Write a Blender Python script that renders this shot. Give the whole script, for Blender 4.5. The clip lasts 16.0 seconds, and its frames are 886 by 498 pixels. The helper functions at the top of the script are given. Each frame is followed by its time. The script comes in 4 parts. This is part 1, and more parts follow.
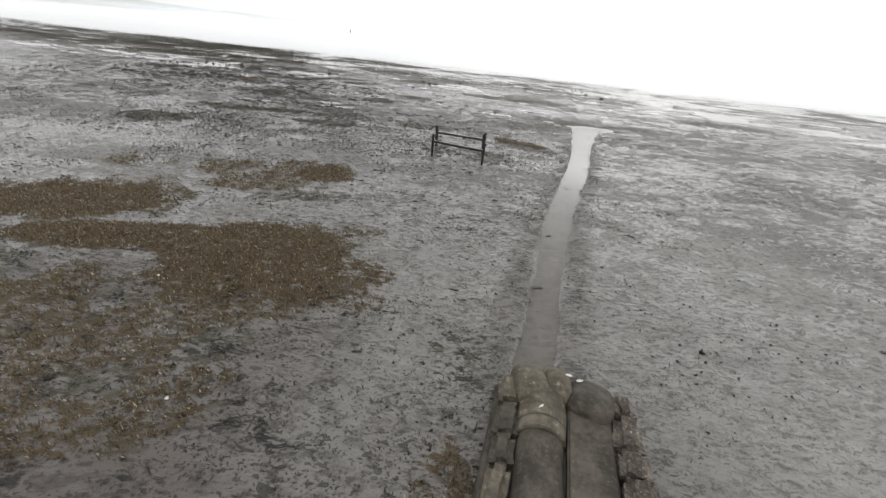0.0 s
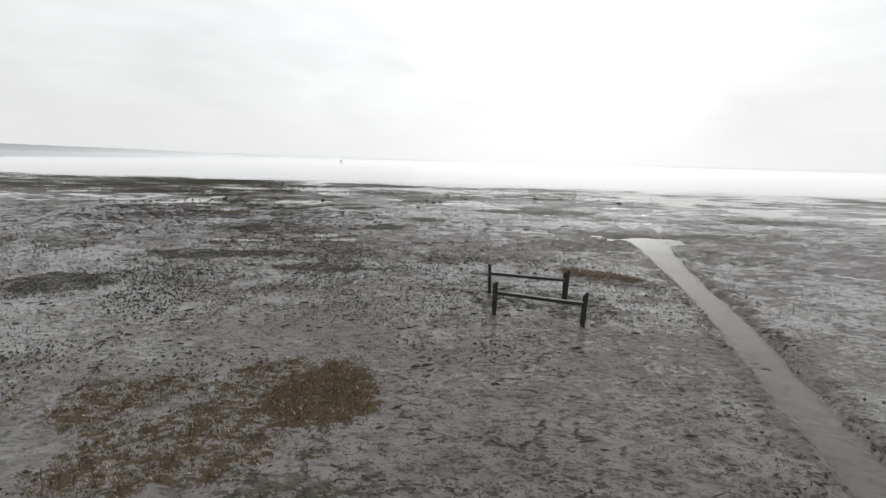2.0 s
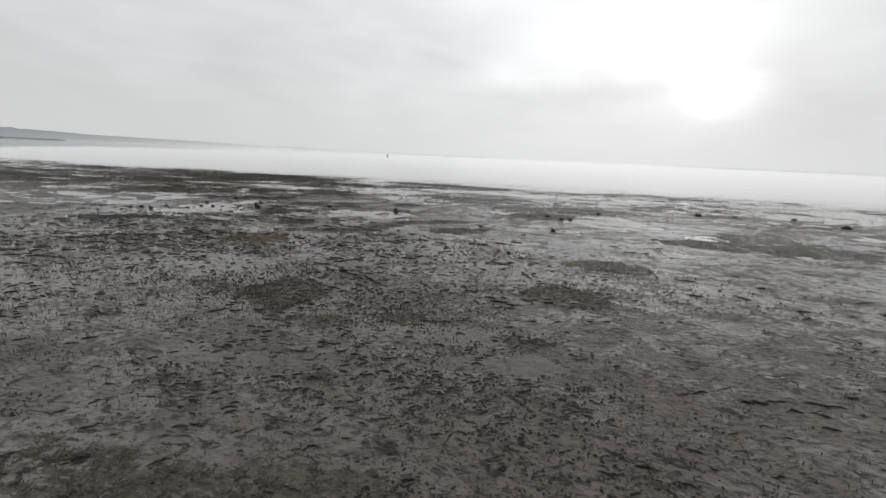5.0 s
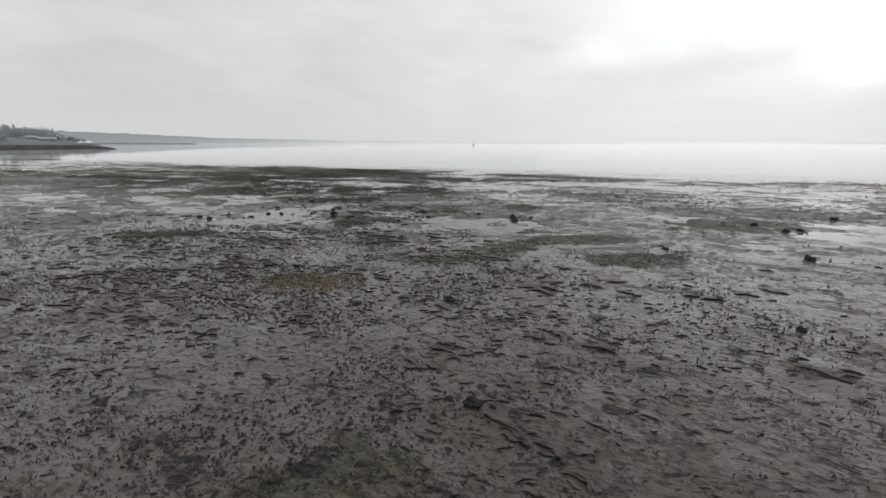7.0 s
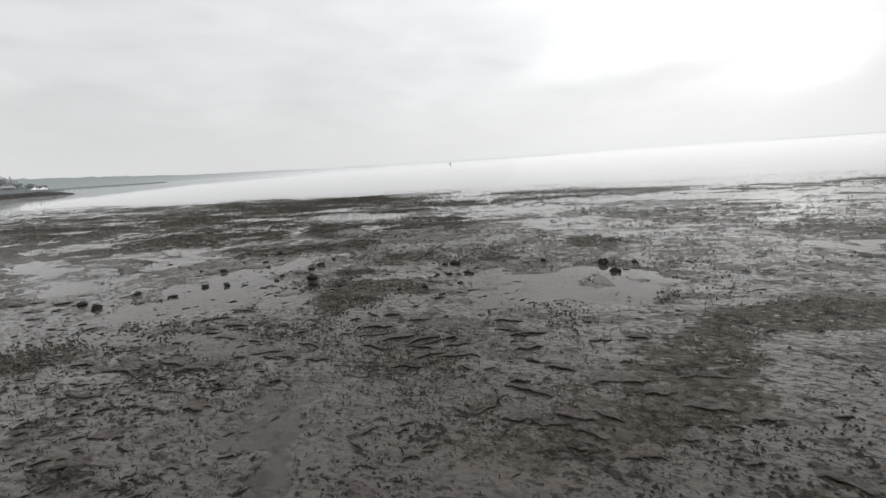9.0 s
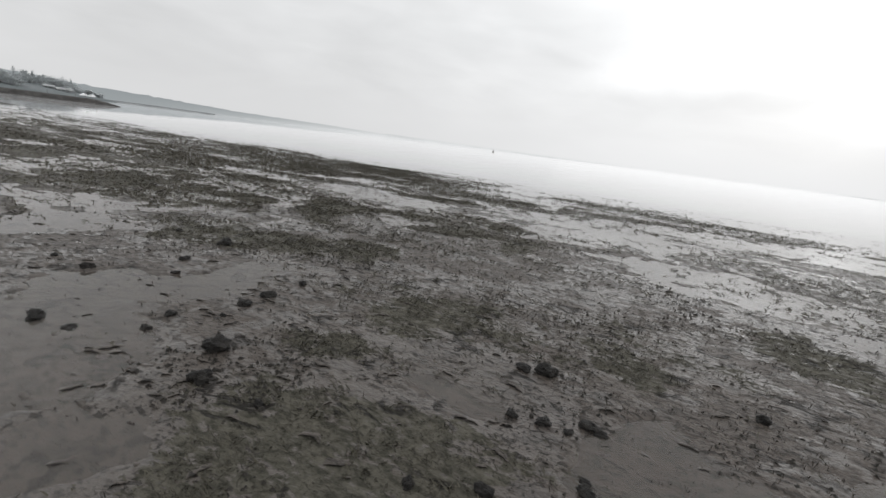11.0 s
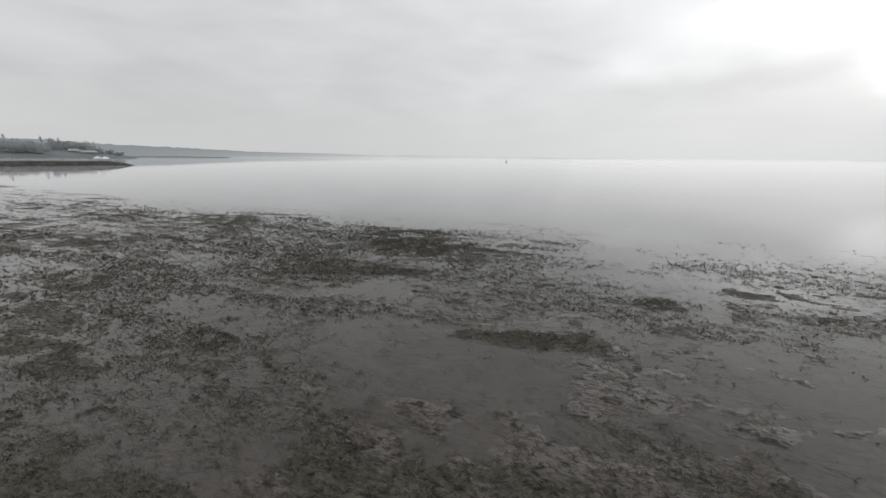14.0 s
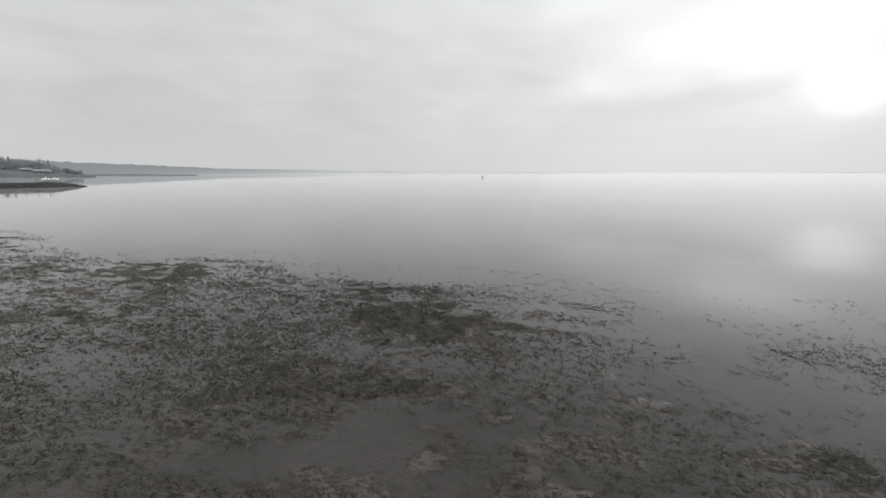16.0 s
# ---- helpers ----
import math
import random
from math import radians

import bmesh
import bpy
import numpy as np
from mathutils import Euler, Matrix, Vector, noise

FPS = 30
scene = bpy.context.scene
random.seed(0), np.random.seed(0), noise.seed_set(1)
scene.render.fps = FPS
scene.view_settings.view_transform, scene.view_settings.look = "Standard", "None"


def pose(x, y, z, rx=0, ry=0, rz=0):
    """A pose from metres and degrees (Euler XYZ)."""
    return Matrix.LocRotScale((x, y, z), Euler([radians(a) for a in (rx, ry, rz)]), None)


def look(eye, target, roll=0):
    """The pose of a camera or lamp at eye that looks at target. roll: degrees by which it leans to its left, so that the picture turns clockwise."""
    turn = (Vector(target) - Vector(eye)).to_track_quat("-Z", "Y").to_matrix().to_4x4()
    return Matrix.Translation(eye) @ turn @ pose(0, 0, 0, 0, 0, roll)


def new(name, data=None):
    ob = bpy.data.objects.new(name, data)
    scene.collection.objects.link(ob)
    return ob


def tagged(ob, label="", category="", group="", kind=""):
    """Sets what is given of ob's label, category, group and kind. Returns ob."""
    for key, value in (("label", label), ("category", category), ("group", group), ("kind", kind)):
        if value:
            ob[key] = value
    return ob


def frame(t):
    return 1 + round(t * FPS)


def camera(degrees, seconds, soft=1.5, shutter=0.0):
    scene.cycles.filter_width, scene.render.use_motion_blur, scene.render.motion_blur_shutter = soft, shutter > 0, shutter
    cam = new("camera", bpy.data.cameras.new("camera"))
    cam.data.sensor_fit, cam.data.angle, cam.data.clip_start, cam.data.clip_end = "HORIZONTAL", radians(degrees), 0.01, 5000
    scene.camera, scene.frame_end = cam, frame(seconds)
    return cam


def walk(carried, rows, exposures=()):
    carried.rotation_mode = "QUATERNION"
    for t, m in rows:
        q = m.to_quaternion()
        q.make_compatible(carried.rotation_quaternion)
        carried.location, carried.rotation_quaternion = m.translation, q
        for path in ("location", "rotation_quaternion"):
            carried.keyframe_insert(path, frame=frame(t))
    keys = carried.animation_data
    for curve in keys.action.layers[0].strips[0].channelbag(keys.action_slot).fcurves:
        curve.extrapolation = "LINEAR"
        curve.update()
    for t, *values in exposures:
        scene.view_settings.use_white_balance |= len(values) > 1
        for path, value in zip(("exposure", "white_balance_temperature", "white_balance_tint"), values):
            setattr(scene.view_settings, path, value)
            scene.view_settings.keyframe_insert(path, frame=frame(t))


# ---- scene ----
cam = camera(96.3, 16.0)
PATH = [
    (0, (1.023, 3.467, 3.731), (0.981, 5.232, 2.792), 6.2),
    (0.5, (0.528, 4.905, 3.423), (0.521, 6.666, 2.475), 7.7),
    (1, (0.094, 6.369, 3.281), (0.081, 8.173, 2.416), 8.3),
    (1.5, (-0.391, 7.702, 3.276), (-0.433, 9.59, 2.617), 7.9),
    (2, (-0.998, 9.145, 3.261), (-1.045, 11.097, 2.826), 1.5),
    (2.5, (-1.758, 10.957, 3.253), (-1.847, 12.927, 2.918), -4.2),
    (3, (-2.387, 12.636, 3.226), (-2.552, 14.588, 2.82), -0.6),
    (3.2, (-2.671, 13.306, 3.241), (-2.855, 15.243, 2.779), 1.2),
    (5.3, (-6.492, 20.452, 2.938), (-6.741, 22.382, 2.48), 2.4),
    (5.5, (-6.747, 20.991, 2.924), (-7.009, 22.919, 2.464), 1.6),
    (6, (-7.399, 22.357, 2.901), (-7.717, 24.278, 2.442), 0.1),
    (6.5, (-8.089, 23.747, 2.81), (-8.48, 25.645, 2.317), -0.5),
    (7, (-8.78, 25.196, 2.755), (-9.428, 27.016, 2.237), 0.0),
    (7.5, (-9.554, 26.642, 2.725), (-10.231, 28.463, 2.25), 5.5),
    (8, (-10.4, 28.015, 2.65), (-11.028, 29.865, 2.22), 6.1),
    (8.5, (-11.342, 29.274, 2.603), (-11.926, 31.143, 2.197), -3.9),
    (8.7, (-11.748, 29.721, 2.609), (-12.307, 31.596, 2.194), -4.5),
    (10.8, (-14.445, 35.093, 2.375), (-15.147, 36.886, 1.836), 6.4),
    (11, (-14.774, 35.739, 2.363), (-15.439, 37.555, 1.851), 7.4),
    (11.5, (-15.572, 37.079, 2.615), (-16.302, 38.898, 2.221), 6.1),
    (12, (-16.429, 38.421, 2.887), (-17.137, 40.272, 2.615), 3.1),
    (12.5, (-17.271, 39.532, 3.18), (-17.946, 41.396, 2.916), 1.4),
    (13, (-18.102, 40.596, 3.51), (-18.795, 42.449, 3.219), -2.4),
    (13.5, (-18.911, 41.749, 3.859), (-19.675, 43.559, 3.485), -1.6),
    (14, (-19.648, 42.887, 4.19), (-20.418, 44.677, 3.739), 0.4),
    (14.5, (-20.431, 44.016, 4.478), (-21.141, 45.805, 3.936), 3.8),
    (15, (-21.273, 45.21, 4.669), (-21.94, 47.013, 4.118), 2.7),
    (15.5, (-22.065, 46.396, 4.893), (-22.747, 48.218, 4.429), 0.1),
    (16, (-22.762, 47.419, 5.166), (-23.428, 49.266, 4.786), -0.1),
]
EXPOSURES = [(0, 0.78), (0.5, 0.98), (1, 1.0), (1.5, 0.98), (2, 0.5), (2.5, 0.3), (3, 0.2), (5.5, 0.18), (7, 0.2), (8.5, 0.32), (11, 0.32), (12, 0.18), (12.5, 0.1), (14, 0.09), (16, 0.09)]
walk(cam, [(t, look(eye, target, roll)) for t, eye, target, roll in PATH], EXPOSURES)


# ---- world and sun ----
def heading(az, el):
    """Direction from degrees right of +y and degrees above the horizon."""
    a, e = radians(az), radians(el)
    return Vector((math.sin(a) * math.cos(e), math.cos(a) * math.cos(e), math.sin(e)))


SUN_AZ, SUN_EL = 22.0, 12.5


class Nodes:
    """Short hand for building a node tree."""

    def __init__(self, tree):
        self.tree = tree
        tree.nodes.clear()

    def add(self, kind, **inputs):
        n = self.tree.nodes.new(kind)
        for key, value in inputs.items():
            self.put(n, key, value)
        return n

    def put(self, n, key, value):
        sock = n.inputs[int(key[1:])] if key[0] == "i" and key[1:].isdigit() else n.inputs[key.replace("_", " ")]
        if isinstance(value, bpy.types.NodeSocket):
            self.tree.links.new(value, sock)
        elif isinstance(value, bpy.types.Node):
            self.tree.links.new(value.outputs[0], sock)
        else:
            sock.default_value = value

    def math(self, op, a, b=0.0, c=0.0, clamp=False):
        n = self.add("ShaderNodeMath", i0=a, i1=b, i2=c)
        n.operation, n.use_clamp = op, clamp
        return n.outputs[0]

    def vmath(self, op, a, b):
        n = self.add("ShaderNodeVectorMath", i0=a, i1=b)
        n.operation = op
        return n

    def mix(self, f, a, b, blend="MIX"):
        n = self.tree.nodes.new("ShaderNodeMix")
        n.data_type, n.blend_type = "RGBA", blend
        for k, v in ((0, f), (6, a), (7, b)):
            if isinstance(v, bpy.types.NodeSocket):
                self.tree.links.new(v, n.inputs[k])
            else:
                n.inputs[k].default_value = v if k == 0 else (*v, 1.0)
        return n.outputs[2]

    def noise(self, vec, scale, detail=3.0, rough=0.55, distort=0.0):
        return self.add("ShaderNodeTexNoise", Vector=vec, Scale=scale, Detail=detail, Roughness=rough, Distortion=distort).outputs[0]

    def range(self, v, a, b, lo=0.0, hi=1.0, smooth=True):
        n = self.add("ShaderNodeMapRange", i0=v, i1=a, i2=b, i3=lo, i4=hi)
        n.interpolation_type = "SMOOTHSTEP" if smooth else "LINEAR"
        return n.outputs[0]

    def scaled(self, vec, s):
        return self.vmath("MULTIPLY", vec, s).outputs[0]


world = bpy.data.worlds.new("sky")
scene.world = world
world.use_nodes = True
W = Nodes(world.node_tree)
direction = W.add("ShaderNodeTexCoord").outputs["Generated"]
height = W.add("ShaderNodeSeparateXYZ", Vector=direction).outputs[2]
sky = W.add("ShaderNodeTexSky")
sky.sky_type, sky.sun_disc = "NISHITA", False
sky.sun_elevation, sky.sun_rotation = radians(SUN_EL), radians(SUN_AZ)
sky.dust_density = 6.0
def lobe(az, el, power, gain):
    d = W.math("MAXIMUM", W.vmath("DOT_PRODUCT", direction, tuple(heading(az, el))).outputs["Value"], 0.0)
    return W.math("MULTIPLY", W.math("POWER", d, power), gain)


# stratus: grey near the horizon, lighter overhead, torn open round the hidden sun
base = W.math("ADD", W.range(height, 0.0, 0.5, 0.56, 0.66, smooth=False), lobe(14, 12, 5, 0.15))
bank = W.noise(W.scaled(direction, (1.0, 1.0, 2.6)), 2.4, 5.0, 0.5, 0.4)
wisp = W.noise(W.scaled(direction, (1.6, 1.6, 6.0)), 3.2, 3.0, 0.45, 0.4)
cloud = W.math("ADD", W.math("MULTIPLY", W.math("SUBTRACT", bank, 0.5), 0.22), W.math("MULTIPLY", W.math("SUBTRACT", wisp, 0.5), 0.14))
fade = W.range(height, 0.01, 0.14, 0.12, 1.0)
grey = W.math("ADD", base, W.math("MULTIPLY", cloud, fade))
curl = W.add("ShaderNodeTexNoise", Vector=W.scaled(direction, (1.0, 1.0, 1.7)), Scale=5.0, Detail=4.0, Roughness=0.55).outputs["Color"]
shift = W.scaled(W.vmath("SUBTRACT", curl, (0.5, 0.5, 0.5)).outputs[0], (0.13, 0.13, 0.09))
stirred = W.vmath("ADD", direction, shift).outputs[0]


def opening(az, el, wide, tall, gain):
    """A soft gap (or a denser bank, with a negative gain) in the cloud; sizes in degrees."""
    across, up = heading(az + 90, 0), heading(az, el + 90)
    u = W.math("DIVIDE", W.vmath("DOT_PRODUCT", stirred, tuple(across)).outputs["Value"], math.sin(radians(wide)))
    v = W.math("DIVIDE", W.vmath("DOT_PRODUCT", stirred, tuple(up)).outputs["Value"], math.sin(radians(tall)))
    bell = W.math("EXPONENT", W.math("MULTIPLY", W.math("ADD", W.math("MULTIPLY", u, u), W.math("MULTIPLY", v, v)), -1.0))
    front = W.range(W.vmath("DOT_PRODUCT", direction, tuple(heading(az, el))).outputs["Value"], 0.0, 0.3)
    return W.math("MULTIPLY", W.math("MULTIPLY", bell, front), gain)


bright = grey
for row in ((18.5, 14.0, 6.5, 3.0, 0.42), (22.0, 13.0, 15.0, 8.0, 0.10), (0.0, 11.0, 4.0, 1.8, 0.13), (9.0, 13.5, 7.0, 2.6, 0.10), (25.0, 8.3, 3.8, 2.2, 0.38), (3.0, 21.0, 14.0, 5.0, 0.10), (12.0, 8.2, 11.0, 1.3, -0.05), (34.0, 6.0, 9.0, 4.0, -0.07), (-8.0, 14.0, 9.0, 3.0, -0.05)):
    bright = W.math("ADD", bright, opening(*row))
tint = W.mix(W.range(height, 0.0, 0.3), (0.995, 1.0, 1.008), (0.988, 1.0, 1.012))
overcast = W.vmath("SCALE", tint, (0, 0, 0))
W.put(overcast, "Scale", bright)
veil = W.mix(0.997, (0, 0, 0), (0, 0, 0))
veil_node = veil.node
W.tree.links.new(W.scaled(sky.outputs[0], (0.1, 0.1, 0.1)), veil_node.inputs[6])
W.tree.links.new(overcast.outputs[0], veil_node.inputs[7])
background = W.add("ShaderNodeBackground", Color=veil, Strength=1.0)
W.tree.links.new(background.outputs[0], W.add("ShaderNodeOutputWorld").inputs[0])

sun = new("sun", bpy.data.lights.new("sun", "SUN"))
sun.data.energy, sun.data.angle, sun.data.color = 0.02, radians(60), (1.0, 0.96, 0.9)
sun.matrix_world = look((0, 0, 60), Vector((0, 0, 60)) - heading(SUN_AZ, SUN_EL))


# ---- materials ----
def material(name):
    m = bpy.data.materials.new(name)
    m.use_nodes = True
    return m, Nodes(m.node_tree)


def finish(n, shader):
    n.tree.links.new(shader.outputs[0], n.add("ShaderNodeOutputMaterial").inputs[0])


def attribute(n, name):
    a = n.add("ShaderNodeAttribute")
    a.attribute_name = name
    return a.outputs["Fac"]


def make_mud():
    m, n = material("wet_mud")
    p = n.add("ShaderNodeNewGeometry").outputs["Position"]
    flat = n.scaled(p, (0.62, 1.0, 1.0))
    weed, brown, film, sandy = attribute(n, "weed"), attribute(n, "brown"), attribute(n, "film"), attribute(n, "sandy")
    big, wide, mid = n.noise(p, 0.35, 4.0), n.noise(flat, 1.15, 6.0, 0.62), n.noise(flat, 4.2, 5.0, 0.64)
    fine, grain = n.noise(n.scaled(p, (0.55, 1.0, 1.0)), 14.0, 4.0, 0.62), n.noise(p, 60.0, 3.0, 0.7)
    speck = n.noise(p, 30.0, 2.0, 0.5)
    mud = n.mix(sandy, (0.083, 0.066, 0.055), (0.256, 0.253, 0.235))
    mud = n.mix(n.range(big, 0.38, 0.66, 0.0, 0.40), mud, (0.110, 0.094, 0.085))
    mud = n.mix(n.math("MULTIPLY", n.range(mid, 0.49, 0.60, 0.0, 0.62), n.range(sandy, 0.3, 0.9, 1.0, 0.42)), mud, (0.050, 0.043, 0.038))
    mud = n.mix(n.math("MULTIPLY", n.range(fine, 0.54, 0.62), n.range(sandy, 0.2, 0.8, 0.8, 0.30)), mud, (0.040, 0.034, 0.029))
    mud = n.mix(n.math("MULTIPLY", n.range(grain, 0.58, 0.70), n.range(sandy, 0.2, 0.7, 0.28, 0.6)), mud, (0.19, 0.172, 0.152))
    dab = n.noise(n.scaled(p, (0.55, 1.1, 1.0)), 13.0, 1.0, 0.4, 0.6)
    marks = n.math("MULTIPLY", n.math("MAXIMUM", n.range(speck, 0.60, 0.64), n.range(dab, 0.64, 0.67)), n.range(n.noise(p, 1.7, 3.0), 0.36, 0.50))
    mud = n.mix(n.math("MULTIPLY", marks, n.range(sandy, 0.4, 0.9, 0.8, 0.3)), mud, (0.020, 0.018, 0.016))
    # plates of mud, some wetter and some paler than others
    warp = n.vmath("ADD", flat, n.vmath("SCALE", n.add("ShaderNodeTexNoise", Vector=p, Scale=3.0, Detail=3.0).outputs["Color"], (0, 0, 0)).outputs[0])
    warp.inputs[1].links[0].from_node.inputs["Scale"].default_value = 0.42
    plates = n.add("ShaderNodeTexVoronoi", Vector=warp.outputs[0], Scale=4.2)
    shade = n.add("ShaderNodeSeparateXYZ", Vector=plates.outputs["Color"])
    mud = n.mix(n.math("MULTIPLY", shade.outputs[1], n.range(sandy, 0.2, 0.6, 0.12, 0.25)), mud, (0.17, 0.152, 0.136))
    # worm trails and small scarps, broken into short runs
    line = n.math("ABSOLUTE", n.math("SUBTRACT", n.noise(n.scaled(p, (0.6, 1.25, 1.0)), 2.0, 4.0, 0.6, 0.5), 0.5))
    crack = n.math("MULTIPLY", n.range(line, 0.006, n.range(sandy, 0.2, 0.5, 0.050, 0.014), 1.0, 0.0), n.math("MULTIPLY", n.range(n.noise(p, 1.6, 2.0), 0.56, 0.61), n.range(sandy, 0.45, 0.7, 1.0, 0.25)))
    grass = n.mix(n.range(mid, 0.35, 0.65), (0.066, 0.063, 0.048), (0.112, 0.103, 0.082))
    grass = n.mix(n.range(fine, 0.48, 0.66, 0.0, 0.7), grass, (0.028, 0.027, 0.020))
    rust = n.mix(n.range(fine, 0.4, 0.6), (0.050, 0.036, 0.020), (0.092, 0.066, 0.037))
    grass = n.mix(brown, grass, rust)
    tear = n.math("ADD", n.math("MULTIPLY", n.math("SUBTRACT", mid, 0.5), 1.9), n.math("MULTIPLY", n.math("SUBTRACT", fine, 0.5), 2.1))
    ragged = n.range(n.math("ADD", weed, n.math("MULTIPLY", tear, n.range(weed, 0.05, 0.40))), 0.40, 0.60)
    colour = n.mix(ragged, mud, grass)
    colour = n.mix(n.math("MULTIPLY", crack, 0.9), colour, (0.014, 0.012, 0.010))
    pooled = n.math("ADD", n.math("MULTIPLY", n.math("SUBTRACT", wide, 0.5), 1.5), n.math("MULTIPLY", n.math("SUBTRACT", mid, 0.5), 1.1))
    pooled = n.math("ADD", pooled, n.math("MULTIPLY", n.math("SUBTRACT", shade.outputs[0], 0.5), n.range(sandy, 0.3, 0.8, 0.62, 0.30)))
    pooled = n.math("SUBTRACT", n.math("ADD", film, pooled), n.math("MULTIPLY", n.range(fine, 0.46, 0.60), n.range(sandy, 0.3, 0.8, 0.42, 0.48)))
    wet = n.math("MULTIPLY", n.range(pooled, 0.44, 0.56, n.range(sandy, 0.3, 0.9, 0.16, 0.05), 1.0), n.math("SUBTRACT", 1.0, n.math("MAXIMUM", ragged, n.math("MAXIMUM", crack, marks))))
    rough = n.math("ADD", n.range(fine, 0.3, 0.7, 0.42, 0.70), n.math("MULTIPLY", ragged, 0.2), clamp=True)
    relief = n.math("ADD", n.math("ADD", n.math("MULTIPLY", mid, 0.060), n.math("MULTIPLY", fine, 0.042)), n.math("ADD", n.math("MULTIPLY", grain, 0.007), n.math("MULTIPLY", n.math("ADD", crack, marks), -0.022)))
    bump = n.add("ShaderNodeBump", Strength=1.0, Distance=1.0, Height=relief)
    soft = n.add("ShaderNodeBump", Strength=0.8, Distance=1.0, Height=n.math("ADD", n.math("MULTIPLY", n.math("ADD", fine, mid), 0.010), n.math("MULTIPLY", grain, 0.001)))
    b = n.add("ShaderNodeBsdfPrincipled", Base_Color=colour, Roughness=rough, Normal=bump, Coat_Weight=wet, Coat_Roughness=0.07, Coat_IOR=1.33, Coat_Normal=soft)
    b.inputs["Specular IOR Level"].default_value = 0.3
    finish(n, b)
    return m


def make_water():
    """Turbid shallow water: a mirror surface over silt, with the bed showing through near the shore."""
    m, n = material("shallow_water")
    p = n.add("ShaderNodeNewGeometry").outputs["Position"]
    off_shore = n.range(n.add("ShaderNodeSeparateXYZ", Vector=p).outputs[1], 52.0, 74.0)
    streak = n.noise(n.scaled(p, (0.3, 1.0, 1.0)), 0.15, 3.0)
    gloss = n.add("ShaderNodeBsdfAnisotropic", Color=n.add("ShaderNodeFresnel", IOR=1.34), Roughness=n.range(streak, 0.35, 0.65, 0.02, 0.04))
    deeper = n.range(n.add("ShaderNodeSeparateXYZ", Vector=p).outputs[1], 42.0, 66.0)
    bed = n.add("ShaderNodeBsdfRefraction", Color=n.mix(deeper, (0.68, 0.645, 0.62), (0.04, 0.04, 0.04)), Roughness=0.0, IOR=1.34)
    murk = n.mix(n.range(n.noise(p, 0.5, 4.0), 0.35, 0.65), (0.056, 0.052, 0.048), (0.042, 0.039, 0.036))
    # silt, painted paler offshore to stand in also for sky reflected by ripples
    silt = n.add("ShaderNodeBsdfDiffuse", Color=n.mix(off_shore, murk, (0.130, 0.130, 0.131)))
    low = n.add("ShaderNodeAddShader", i0=bed, i1=silt)
    finish(n, n.add("ShaderNodeAddShader", i0=gloss, i1=low))
    return m


def plain(name, c1, c2, scale, rough=0.8, bump=0.01, spots=0.0, spec=0.3):
    m, n = material(name)
    p = n.add("ShaderNodeTexCoord").outputs["Object"]
    a, f = n.noise(p, scale, 4.0, 0.6), n.noise(p, scale * 7, 4.0, 0.65)
    c = n.mix(n.range(n.math("ADD", n.math("MULTIPLY", a, 0.65), n.math("MULTIPLY", f, 0.35)), 0.38, 0.62), c1, c2)
    if spots:
        c = n.mix(n.range(f, 0.62, 0.70, 0.0, spots), c, tuple(min(1.0, v * 2.6) for v in c2))
    b = n.add("ShaderNodeBsdfPrincipled", Base_Color=c, Roughness=n.range(f, 0.3, 0.7, rough - 0.12, min(1.0, rough + 0.1)), Normal=n.add("ShaderNodeBump", Strength=0.9, Distance=1.0, Height=n.math("MULTIPLY", f, bump)))
    b.inputs["Specular IOR Level"].default_value = spec
    finish(n, b)
    return m


def make_timber(name, stretch):
    m, n = material(name)
    p = n.add("ShaderNodeTexCoord").outputs["Object"]
    grain = n.noise(n.scaled(p, stretch), 1.0, 5.0, 0.65)
    blot = n.noise(p, 5.0, 3.0)
    c = n.mix(n.range(grain, 0.35, 0.65), (0.010, 0.009, 0.008), (0.034, 0.030, 0.027))
    c = n.mix(n.range(blot, 0.5, 0.7, 0.0, 0.6), c, (0.022, 0.022, 0.018))
    b = n.add("ShaderNodeBsdfPrincipled", Base_Color=c, Roughness=0.6, Normal=n.add("ShaderNodeBump", Strength=0.8, Distance=1.0, Height=n.math("MULTIPLY", grain, 0.006)))
    finish(n, b)
    return m


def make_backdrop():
    """Far wooded land; a glowing colour stands in for mist, paler towards the open sea."""
    m, n = material("painted_haze_distance")
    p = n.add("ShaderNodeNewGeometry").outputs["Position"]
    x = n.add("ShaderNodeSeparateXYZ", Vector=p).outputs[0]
    # haze painted in: land grey fades to the sky's own brightness
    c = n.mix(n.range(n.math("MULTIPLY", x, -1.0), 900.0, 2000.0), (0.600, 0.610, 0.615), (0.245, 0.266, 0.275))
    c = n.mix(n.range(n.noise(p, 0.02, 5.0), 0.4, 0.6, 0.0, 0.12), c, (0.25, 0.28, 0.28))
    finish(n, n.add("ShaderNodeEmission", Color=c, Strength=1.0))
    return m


def make_blades():
    m, n = material("seagrass_blade")
    isle = n.add("ShaderNodeNewGeometry").outputs["Random Per Island"]
    c = n.mix(isle, (0.034, 0.030, 0.021), (0.092, 0.083, 0.058))
    b = n.add("ShaderNodeBsdfPrincipled", Base_Color=c, Roughness=0.5)
    finish(n, b)
    return m


